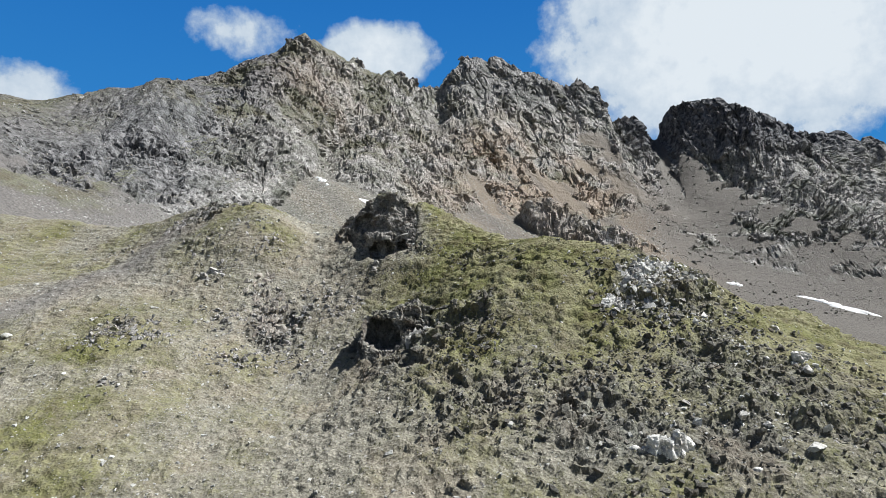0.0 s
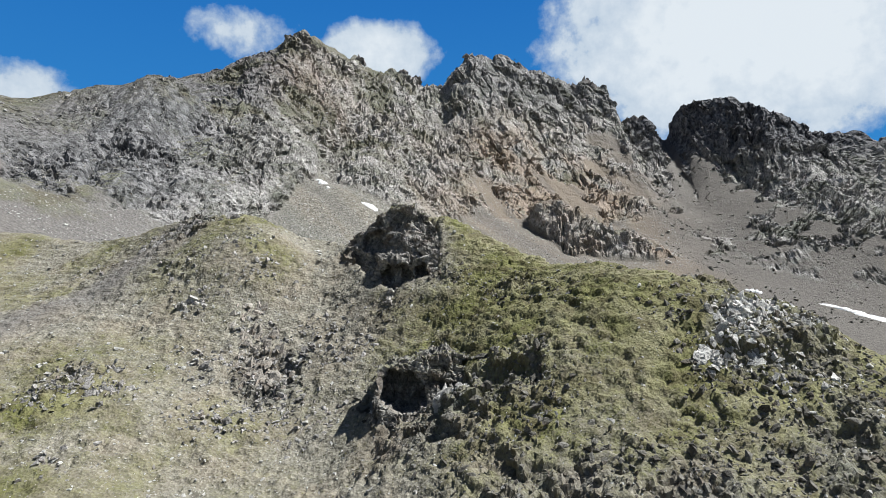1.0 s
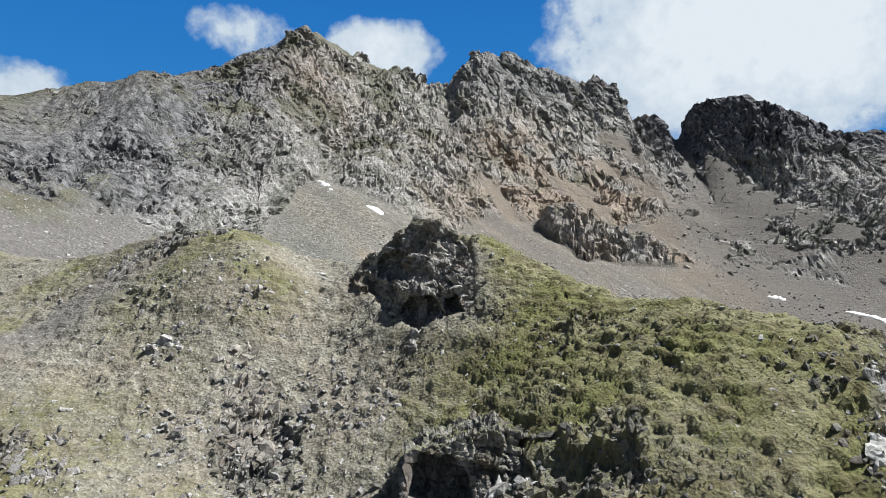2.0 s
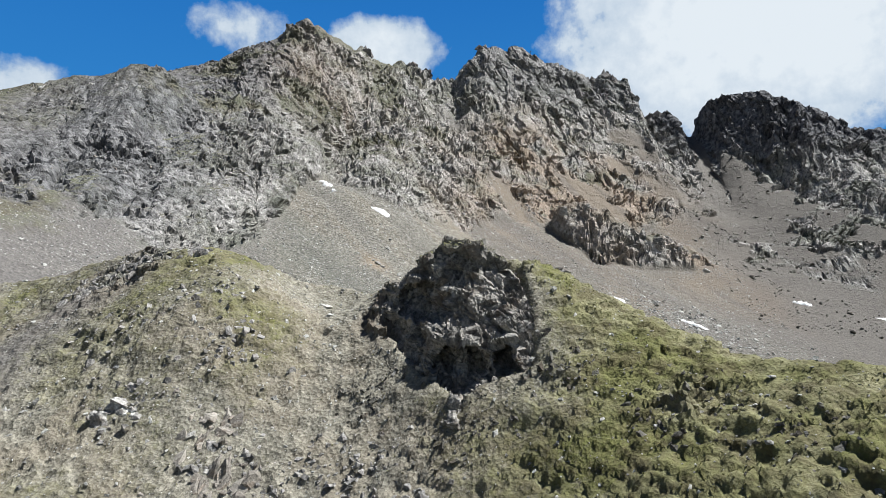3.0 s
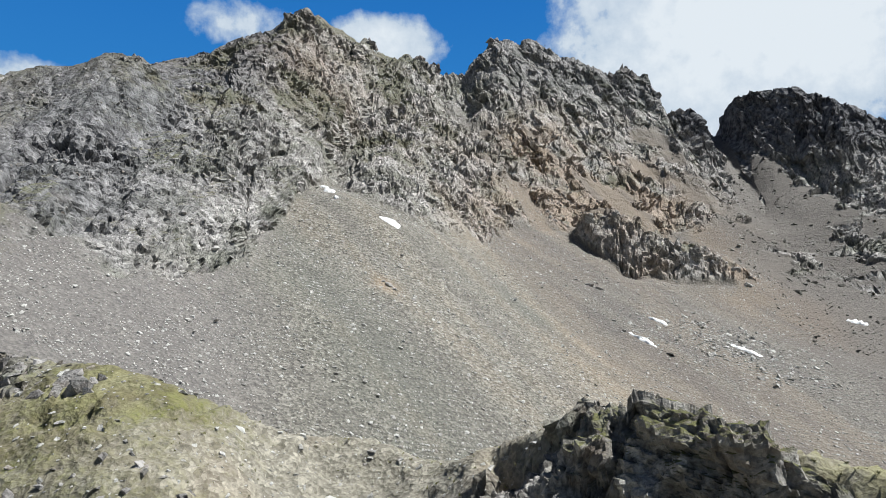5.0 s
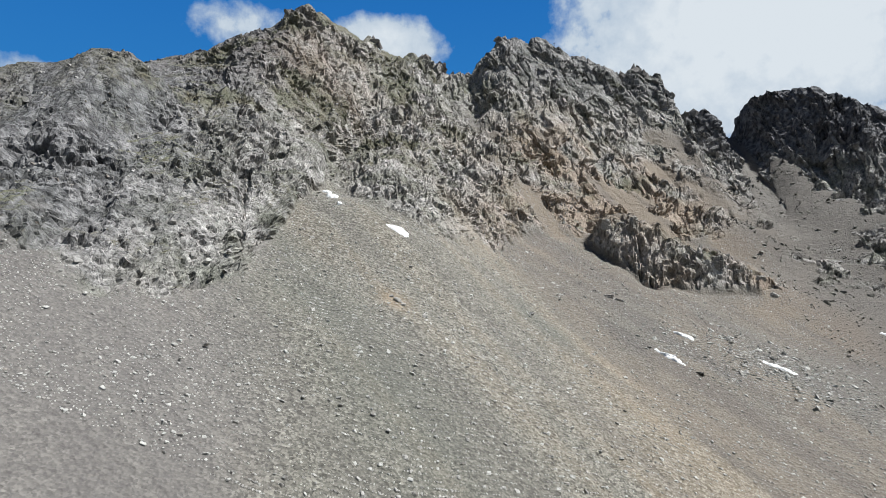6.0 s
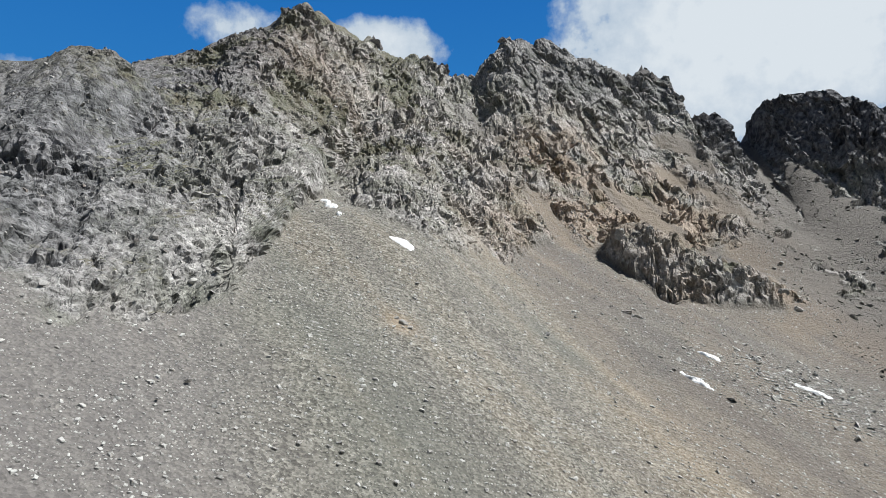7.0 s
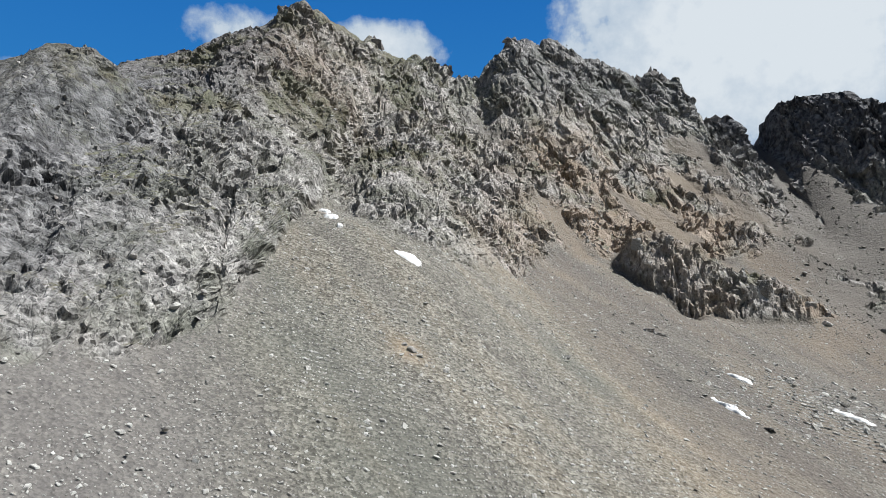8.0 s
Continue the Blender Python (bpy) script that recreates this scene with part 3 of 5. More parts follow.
def build_spur():
    xs, ys = spaced(-95, 65, -46, 36, 0.19, 0.6), spaced(10, 125, 34, 93, 0.19, 0.6)
    X, Y = np.meshgrid(xs, ys)
    x, y = X.ravel(), Y.ravel()
    z = spur_height(x, y)
    p = np.stack([x, y, z], 1)
    ragged = clouded(p / 3.5, 105, 4)
    crags = np.zeros(len(p))
    for cx, cy, r, h in CRAGS:
        crags = np.maximum(crags, h * mound(x, y, cx, cy, r))
    crags = step(0.42, 0.75, crags + 0.4 * ragged)
    bumpy = 0.5 * clouded(p / 5.0, 141, 3)
    layered = z + bumpy + 0.10 * x - 0.05 * y + 0.9 * grain(p / 3.0, 143)
    ledge = terraced(layered, 3.3) - layered
    small = terraced(layered + 0.4 * grain(p / 1.2, 144), 0.95, 0.3) - layered
    z = z + bumpy + crags * (0.4 * ledge + 0.3 * small)
    # room for the tower and the outcrop
    foot = 69.9 + 1.45 * np.maximum(-6.9 - x, 0)
    z = z - 3.2 * step(0, 1.2, y - foot) * (1 - step(6.5, 9, y - foot)) * step(-11.6, -10.2, x) * (1 - step(-3.8, -2.6, x))
    z = z - 2.4 * step(56.4, 57.6, y) * (1 - step(59.5, 61.5, y)) * step(-6.4, -5.6, x) * (1 - step(-1.8, -0.6, x))
    # ledges of turf with ragged lips
    turfy = (1 - crags) * (0.6 + 0.4 * step(-10, 0, x)) * step(-0.35, 0.25, clouded(p / 4.0, 146, 3) + 0.1)
    tread = (z + 0.12 * x + 0.6 * grain(p / 3.2, 142) + 0.3 * grain(p / 0.9, 148)) / 0.5
    along = tread - np.floor(tread)
    z = z + turfy * 0.55 * 0.5 * (step(0.3, 0.75, along) - along)
    p[:, 2] = z
    n = slopes(p, X.shape)
    lip = 0.15 * turfy * step(0.5, 0.72, along) * (1 - step(0.8, 1.0, along))
    p[:, :2] += lip[:, None] * n[:, :2] / np.maximum(np.linalg.norm(n[:, :2], axis=1, keepdims=True), 0.2)
    knobs = step(-0.1, 0.35, clouded(p / 2.6, 147, 3))
    w = p + 0.5 * np.stack([grain(p / 1.2, 151), grain(p / 1.2, 152), grain(p / 1.2, 153)], 1)
    fine = blocks(w / 0.62, 181)
    sel = crags > 0.02
    cut = np.zeros(len(p))
    ws = w[sel] * (1, 1, 1.3)
    cut[sel] = 0.30 * blocks(ws / 1.7, 161, 1.6, 0.5) + 0.18 * blocks(ws / 0.8, 171, 1.4, 0.6)
    lift = crags * (cut * (1 - 0.45 * step(6, 12, x)) + 0.12 * fine) + (1 - crags) * ((0.05 + 0.10 * knobs) * fine + 0.17 * ridged(p * (0.7, 1, 1) / 1.5, 145, 3) + 0.09 * ridged(p / 0.55, 149, 2))
    p = p + n * lift[:, None]
    green = clouded(p / 6.0, 191, 3)
    lush = 1.1 * np.exp(-((curve(x, CREST, 1) - y) / 9.0) ** 2) * step(-6, 2, x) + 0.75 * mound(x, y, 27, 48, 6) + 0.55 * mound(x, y, 6, 60, 8) + 0.5 * mound(x, y, -24, 45, 8)
    lush = lush + 0.5 * mound(x, y, -30, 60, 4) + 0.5 * mound(x, y, -25, 83, 5) + 0.3 * mound(x, y, -60, 92, 14) + 0.35 * step(-3, 3, x)
    gully = np.exp(-((x + 10.5 + 0.14 * (y - 55)) / 4.5) ** 2) + mound(x, y, 8.5, 40, 3.0)
    bare = np.exp(-((x + 39.5 - 0.66 * (y - 73.5)) / 4.5) ** 2)
    grass = np.clip(0.33 + 0.52 * lush + 0.4 * green, 0, 0.95) * (1 - 0.42 * crags) * (1 - 0.45 * bare) * (1 - 0.42 * np.minimum(gully, 1)) * (1 - 0.3 * mound(x, y, 20, 45, 9))
    cover = np.stack([grass, crags, 0.3 * step(-0.1, 0.4, ragged), 0.0 * x], 1)
    lilac = np.exp(-((x + 39.5 - 0.66 * (y - 73.5) + 2 * ragged) / 4.0) ** 2) * (1 - step(84, 90, y))
    tone = np.stack([lilac, 0 * x, 0 * x, 0 * x + 1], 1)
    faces = grid_faces(len(xs), len(ys))
    me = mesh_of("spur", p, faces, ROCKY_NEAR, smooth=crags[faces[:, 0]] < 0.3)
    lay_cover(me, cover, tone)
    tagged(new("spur_ground", me), "steep alpine spur with thin grass and broken rock", "hillside", kind="structure")
    return Field(xs, lambda u, v: np.searchsorted(ys, v), p.reshape(*X.shape, 3), crags.reshape(X.shape))


near_field = build_spur()


# ================= the wide ground =================
def build_wide_ground():
    gap = 25.0
    xs = np.arange(-2000, 2000 + gap, gap)
    X, Y = np.meshgrid(xs, xs)
    x, y = X.ravel(), Y.ravel()
    z, _ = mountain_parts(x, y)
    z = np.where(y < 150, scree_height(x, np.maximum(y, 60)) - 0.25 * np.maximum(60 - y, 0), z)
    far = np.maximum(np.hypot(x - 30, y - 250) - 330, 0)
    z = np.maximum(z - 0.25 * far, -320) - 7 - 25 * (1 - step(0, 60, far)) * step(140, 200, y)
    # the spur's own slope goes on below and beside it
    beside = np.maximum(np.abs(x + 15) - 80, 0)
    z = np.where(y < 112, np.maximum(z, spur_height(x, y) - 6 - 0.5 * beside), z)
    p = np.stack([x, y, z + 10 * clouded(np.stack([x, y, z], 1) / 160.0, 201, 4) * step(0, 200, far)], 1)
    me = mesh_of("wide", p, grid_faces(len(xs), len(xs)), ROCKY_FAR)
    c = np.zeros((len(p), 4))
    c[:, 0] = 0.6
    lay_cover(me, c, 0 * c)
    return tagged(new("ground", me), "grassy mountain country below the cliffs", "ground", kind="structure")


build_wide_ground()


# ================= clouds =================
def build_clouds():
    """A curved backdrop far behind the ridge. Each vertex carries its bearing and elevation in degrees as its map place."""
    az, el, far = np.radians(np.linspace(-55, 55, 56)), np.radians(np.linspace(-4, 40, 24)), 3200.0
    A, E = np.meshgrid(az, el)
    p = np.stack([far * np.sin(A) * np.cos(E), far * np.cos(A) * np.cos(E), far * np.sin(E)], -1).reshape(-1, 3)
    faces = grid_faces(len(az), len(el))
    m, nt, out = material("sky_backdrop")
    uv = nt.nodes.new("ShaderNodeUVMap")
    uv.uv_map = "bearing"
    place = uv.outputs[0]
    swirl = node(nt, "ShaderNodeTexNoise", Scale=0.16, Detail=7.0, Roughness=0.58)
    nt.links.new(place, swirl.inputs["Vector"])
    puff = node(nt, "ShaderNodeTexNoise", Scale=0.55, Detail=6.0, Roughness=0.6)
    nt.links.new(place, puff.inputs["Vector"])
    axes = nt.nodes.new("ShaderNodeSeparateXYZ")
    nt.links.new(place, axes.inputs[0])
    total = None
    for cx, cy, rx, ry, power in CLOUDS:
        dx = times(nt, times(nt, axes.outputs[0], cx, "SUBTRACT"), 1 / rx)
        dy = times(nt, times(nt, axes.outputs[1], cy, "SUBTRACT"), 1 / ry)
        d = times(nt, times(nt, dx, dx), times(nt, dy, dy), "ADD")
        one = times(nt, times(nt, 1.0, d, "SUBTRACT"), power)
        total = one if total is None else times(nt, total, one, "MAXIMUM")
    rough = times(nt, times(nt, times(nt, puff.outputs["Fac"], 0.5, "SUBTRACT"), 1.6), times(nt, times(nt, swirl.outputs["Fac"], 0.5, "SUBTRACT"), 1.6), "ADD")
    mask = ranged(nt, times(nt, total, rough, "ADD"), 0.0, 0.8)
    glow = nt.nodes.new("ShaderNodeEmission")
    nt.links.new(mixed(nt, ranged(nt, times(nt, total, times(nt, rough, 1.6), "ADD"), 0.1, 1.9), (0.285, 0.36, 0.45), (0.49, 0.535, 0.575)), glow.inputs["Color"])
    clear = nt.nodes.new("ShaderNodeEmission")
    nt.links.new(mixed(nt, ranged(nt, axes.outputs[1], 6, 26), (0.026, 0.168, 0.41), (0.010, 0.098, 0.322)), clear.inputs["Color"])
    mix = nt.nodes.new("ShaderNodeMixShader")
    nt.links.new(mask, mix.inputs[0])
    nt.links.new(clear.outputs[0], mix.inputs[1])
    nt.links.new(glow.outputs[0], mix.inputs[2])
    nt.links.new(mix.outputs[0], out.inputs["Surface"])
    me = mesh_of("sky_backdrop", p, faces, m, smooth=True)
    layer = me.uv_layers.new(name="bearing")
    deg = np.stack([np.degrees(A), np.degrees(E)], -1).reshape(-1, 2)
    layer.data.foreach_set("uv", np.ascontiguousarray(deg[faces.ravel()], dtype=np.float32).ravel())
    return tagged(new("backdrop", me), "deep blue sky with bright white cumulus clouds", "sky", kind="structure")


# bearing, elevation, half width, half height, firmness
CLOUDS = [(-33.4, 13.8, 4.6, 2.6, 1.3), (-17.4, 20.4, 4.6, 2.1, 0.75), (-5.6, 19.4, 5.6, 3.0, 1.7), (25.8, 20.0, 17.6, 10.0, 2.4)]
build_clouds()


# ================= stones =================
BALL = bmesh.new()
bmesh.ops.create_icosphere(BALL, subdivisions=1, radius=0.5)
BALL_PLACES = np.array([tuple(v.co) for v in BALL.verts])
BALL_FACES = np.array([[v.index for v in f.verts] for f in BALL.faces])
BALL.free()
BOX_PLACES = np.array([(a, b, c) for c in (-1, 1) for b in (-1, 1) for a in (-1, 1)], float) * 0.5
BOX_FACES = np.array([(4, 5, 7, 6), (0, 1, 5, 4), (2, 6, 7, 3), (0, 4, 6, 2), (1, 3, 7, 5)])


def slab_shape(rng):
    """A flat broken chip with eight corners."""
    v = BOX_PLACES * (1.0, rng.uniform(0.45, 0.95), rng.uniform(0.15, 0.5))
    v = v + rng.uniform(-0.5, 0.5, (8, 3)) * (0.5, 0.45, 0.2)
    return v * np.where(BOX_PLACES[:, 2:] > 0, rng.uniform(0.5, 0.9), 1.0)


def lump_shape(rng):
    """A block with many corners, cut by planes."""
    v = BALL_PLACES * 1.5
    for _ in range(8):
        n = rng.normal(size=3)
        n /= np.linalg.norm(n)
        v = v - np.maximum(v @ n - rng.uniform(0.2, 0.42), 0)[:, None] * n
    return v * (1.1, rng.uniform(0.6, 0.95), rng.uniform(0.4, 0.85)) + rng.uniform(-0.02, 0.02, v.shape)


def flake_shape(rng):
    """An upright broken flake."""
    v = BOX_PLACES * (rng.uniform(0.5, 0.9), rng.uniform(0.2, 0.45), rng.uniform(0.8, 1.3)) + rng.uniform(-0.5, 0.5, (8, 3)) * (0.3, 0.2, 0.35)
    return v * np.where(BOX_PLACES[:, 2:] > 0, rng.uniform(0.35, 0.8), 1.0)


def bases(rng, normals, lean):
    """A random turn on the slope for each stone, leaning a little out of it."""
    n = len(normals)
    up = normals + rng.normal(0, lean, (n, 3))
    up /= np.linalg.norm(up, axis=1, keepdims=True)
    a = np.cross(up, rng.normal(size=(n, 3)))
    a /= np.linalg.norm(a, axis=1, keepdims=True)
    return np.stack([a, np.cross(up, a), up], 2)


def tilt_of(height, x, y, d=1.0):
    gx = (height(x + d, y) - height(x - d, y)) / (2 * d)
    gy = (height(x, y + d) - height(x, y - d)) / (2 * d)
    n = np.stack([-gx, -gy, np.ones_like(gx)], 1)
    return n / np.linalg.norm(n, axis=1, keepdims=True)


def scatter(name, places, normals, sizes, mat, label, category, seed, lean=0.2, sink=0.05, lumps=False, flakes=False):
    rng = np.random.default_rng(seed)
    shapes = np.array([lump_shape(rng) if lumps else flake_shape(rng) if flakes else slab_shape(rng) for _ in range(16)])
    n, corners = len(places), shapes.shape[1]
    v = np.einsum("nij,nkj->nki", bases(rng, normals, lean), shapes[rng.integers(0, 16, n)]) * sizes[:, None, None]
    v = v + places[:, None, :] + normals[:, None, :] * (sizes * sink)[:, None, None]
    faces = BALL_FACES if lumps else BOX_FACES
    f = (faces[None] + (np.arange(n) * corners)[:, None, None]).reshape(-1, faces.shape[1])
    return tagged(new(name, mesh_of(name, v.reshape(-1, 3), f, mat)), label, category, kind="stuff")


def sizes_of(rng, n, least, most, power=2.2):
    """Many small, few large."""
    return least * (1 - rng.random(n) * (1 - (least / most) ** power)) ** (-1 / power)


def scree_stones():
    rng = np.random.default_rng(11)
    n = 100000
    x, y = rng.uniform(-100, 110, n), 150 + 190 * rng.random(n) ** 1.25
    p = far_field.at(x, y)
    thick = step(-0.5, 0.5, clouded(p / (16, 16, 16), 301, 3) + 0.3 * grain(p / 4.0, 303))
    keep = (far_field.rock[far_field.cell(x, y)] < 0.5) & (rng.random(n) < 0.3 + 0.7 * thick)
    p = p[keep]
    scatter("scree_stones", p, tilt_of(scree_height, x[keep], y[keep]), sizes_of(rng, len(p), 0.16, 0.9, 2.5), TALUS, "loose grey broken stones lying over the scree", "scree", 12, sink=0.14)


def spur_stones():
    rng = np.random.default_rng(21)
    n = 28000
    x, y = rng.uniform(-60, 38, n), rng.uniform(30, 93, n)
    p = near_field.at(x, y)
    bare = 1 - 0.5 * step(-16, 0, x)
    keep = rng.random(n) < bare
    p = p[keep]
    scatter("spur_stones", p, tilt_of(spur_height, x[keep], y[keep]), sizes_of(rng, len(p), 0.07, 0.5, 2.3), TALUS, "small pale stones strewn over thin turf", "stones", 22)


def rubble():
    rng = np.random.default_rng(31)
    places = []
    for cx, cy, r, _ in CRAGS:
        m = int(150 * r * r / 9)
        a, d = rng.uniform(0, 2 * np.pi, m), r * 1.3 * np.sqrt(rng.random(m))
        places.append(near_field.at(cx + d * np.cos(a), cy + d * np.sin(a)))
    p = np.concatenate(places)
    scatter("crag_rubble", p, tilt_of(spur_height, p[:, 0], p[:, 1]), sizes_of(rng, len(p), 0.2, 0.9, 2.4), CRAG, "dark broken blocks wedged in the crags", "rubble", 32, lean=0.5, sink=0.0, lumps=True)


def flaky_rocks(name, spots, mat, label, seed, least=0.2, most=1.0, large=0.55, lean=0.4):
    """Broken rocks round some spots of the spur: x, y, radius, count. The large ones are things, the small ones lie between them."""
    rng = np.random.default_rng(seed)
    p = np.concatenate([near_field.at(cx + rng.normal(0, r * 0.55, n), cy + rng.normal(0, r * 0.4, n)) for cx, cy, r, n in spots])
    up, size = tilt_of(spur_height, p[:, 0], p[:, 1]), sizes_of(rng, len(p), least, most, 2.2)
    big = size > large
    scatter(name, p[~big], up[~big], size[~big], mat, label, "rocks", seed + 1, lean=0.45, sink=0.0)
    shapes = [mesh_of("rock", lump_shape(rng) * (0.8, 0.55, 1.5), BALL_FACES, mat) for _ in range(8)]
    stand = 0.6 * up[big] + (0.1, 0.4, 0.6)
    turn = bases(rng, stand / np.linalg.norm(stand, axis=1, keepdims=True), lean)
    for k, (place, s) in enumerate(zip(p[big], size[big])):
        ob = new("rock", shapes[k % 8])
        ob.matrix_world = Matrix.Translation(Vector(place) - Vector((0, 0, 0.12 * s))) @ Matrix(turn[k].tolist()).to_4x4() @ Matrix.Diagonal((s, s, s, 1))
        tagged(ob, label, "rock", name.replace("_", " ") + " on the spur")


def scree_rubble():
    rng = np.random.default_rng(51)
    n = 1900
    x, y = rng.normal(66, 13, n), rng.normal(244, 9, n)
    p = far_field.at(x, y)
    scatter("scree_rubble", p, tilt_of(scree_height, x, y), sizes_of(rng, n, 0.3, 1.6, 2.0), TALUS, "coarse rubble lying in the scree", "rubble", 52, lean=0.35, sink=0.1)


def cirque_rocks():
    rng = np.random.default_rng(81)
    n = 9000
    x, y = rng.uniform(100, 262, n), rng.uniform(262, 392, n)
    p = far_field.at(x, y)
    thick = step(-0.3, 0.4, clouded(p / (11, 11, 11), 305, 3))
    keep = (rng.random(n) < 0.15 + 0.85 * thick) & (far_field.rock[far_field.cell(x, y)] < 0.7)
    p = p[keep]
    scatter("cirque_rocks", p, tilt_of(scree_height, p[:, 0], p[:, 1]), sizes_of(rng, len(p), 0.35, 2.6, 2.0), CRAG, "fallen grey blocks strewn below the dark cliffs", "rocks", 82, lean=0.4, sink=0.05, lumps=True)


FACE_ROCK = rock_material("face_rock", (0.085, 0.082, 0.077), (0.40, 0.385, 0.365), 1.6, (0.25, 0.19, 0.145))
CLIFF_ROCK = rock_material("cliff_rock", (0.05, 0.048, 0.05), (0.24, 0.23, 0.232), 2.0)


def face_blocks(name, west, east, n, mat, label, seed, upright=True):
    """Broken blocks and ribs that stand out of the rock face."""
    rng = np.random.default_rng(seed)
    x = rng.uniform(west, east, n)
    y = curve(x, FOOT, 1) + (curve(x, RIDGE, 1) - curve(x, FOOT, 1)) * rng.uniform(-0.02, 0.97, n)
    p = far_field.at(x, y)
    thick = step(-0.25, 0.35, clouded(p / (9, 9, 9), 307, 3) + 0.3 * grain(p / 25.0, 309))
    keep = (far_field.rock[far_field.cell(x, y)] > 0.55) & (rng.random(n) < 0.12 + 0.88 * thick)
    p, up = p[keep], (0.35 if upright else 1.0) * tilt_of(lambda u, v: mountain_parts(u, v)[0], x[keep], y[keep], 2.0) + ((-0.15, 0.0, 0.65) if upright else (0.0, 0.0, 0.0))
    up = up / np.linalg.norm(up, axis=1, keepdims=True)
    scatter(name, p, up, sizes_of(rng, len(p), 0.5, 1.9 if upright else 1.5, 2.2), mat, label, "rocks", seed + 1, lean=0.3 if upright else 0.5, sink=-0.1 if upright else 0.03, flakes=upright)


face_blocks("face_blocks", -140, 138, 17000, FACE_ROCK, "broken grey blocks standing out of the rock face", 85)
face_blocks("face_slabs", -140, 40, 5000, FACE_ROCK, "flat broken slabs wedged in the rock face", 89, False)
face_blocks("cliff_blocks", 146, 225, 9000, CLIFF_ROCK, "broken dark blocks standing out of the cliff", 87)
cirque_rocks()
scree_stones()
scree_rubble()
spur_stones()
rubble()


# ================= crags of massive rock =================
def mass(centre, radii, seed, mat, cuts=12, detail=4, dip=0.12):
    """A massive block: a ball cut along sloping beds and upright joints, with a broken skin. Its places are round the centre."""
    rng = np.random.default_rng(seed)
    bm = bmesh.new()
    bmesh.ops.create_icosphere(bm, subdivisions=detail, radius=1.0)
    bm.verts.ensure_lookup_table()
    d = np.array([tuple(v.co) for v in bm.verts])
    faces = np.array([[v.index for v in f.verts] for f in bm.faces])
    bm.free()
    d = d / np.abs(d).max(1, keepdims=True) ** 0.4
    for k in range(cuts):
        n = rng.normal(size=3) * ((1, 1, 0.25) if k % 3 else (0.25, 0.25, 1)) + (dip, 0, 0)
        n /= np.linalg.norm(n)
        d = d - np.maximum(d @ n - rng.uniform(0.55, 0.95), 0)[:, None] * n
    p = d * radii
    at = p + np.array(centre)
    out = d / np.maximum(np.linalg.norm(d, axis=1, keepdims=True), 1e-6)
    grow = max(1.0, min(radii) / 3.0)
    size = min(min(radii), 2.4)
    bent = at + 0.10 * np.stack([grain(at / 1.6, 531), grain(at / 1.6, 532), grain(at / 1.6, 533)], 1)
    beds = np.stack([bent[:, 0], bent[:, 1], bent[:, 2] + dip * 2 * bent[:, 0] - 0.1 * bent[:, 1]], 1)
    lift = grow * (0.13 * size * strata(beds / grow, 0.26 * size + 0.15, 0.8 * size + 0.3, 501, 0.8) + 0.18 * strata(beds / grow, 0.42, 0.9, 511, 0.8) + 0.06 * blocks(at / grow / 0.35, 515))
    if detail > 5:
        lift += 0.10 * strata(beds, 0.22, 0.5, 541, 0.9) + 0.22 * ridged(at / 1.1, 543, 3) - 0.22 * (1 - np.abs(grain(at / (0.7, 0.7, 1.4), 545))) ** 8
    lift -= 0.3 * grow * (1 - np.abs(grain(at / grow / (1.6, 1.6, 3.0), 521))) ** 10
    return mesh_of("block", p + out * lift[:, None], faces, mat)


def crag(name, label, blocks_of, mat, seed):
    """A crag of several massive blocks; rows of centre and radii."""
    thing = new(name)
    x, y, z = blocks_of[0][:3]
    thing.matrix_world = pose(x, y, z)
    for k, (bx, by, bz, rx, ry, rz) in enumerate(blocks_of):
        ob = new("block", mass((bx, by, bz), (rx, ry, rz), seed + k, mat, detail=(6 if name == "rock_tower" and k in (0, 1, 4) else 5) if min(rx, ry, rz) > 1.5 else 4))
        ob.parent = thing
        ob.location = (bx - x, by - y, bz - z)
    return tagged(thing, label, "crag")


PALE_WALL = rock_material("pale_wall_rock", (0.22, 0.212, 0.198), (0.68, 0.66, 0.625), 0.7)
BUTTRESS_ROCK = rock_material("buttress_rock", (0.10, 0.095, 0.09), (0.40, 0.38, 0.35), 4.0, (0.24, 0.18, 0.13))
TOWER_ROCK = rock_material("tower_rock", (0.06, 0.056, 0.052), (0.43, 0.405, 0.37), 1.2, turf_above=8.2)
OUTCROP_ROCK = rock_material("outcrop_rock", (0.055, 0.052, 0.046), (0.40, 0.38, 0.345), 1.0, turf_above=-4.0)
PALE_CRAG = rock_material("pale_crag_rock", (0.10, 0.095, 0.09), (0.40, 0.38, 0.36), 0.9)


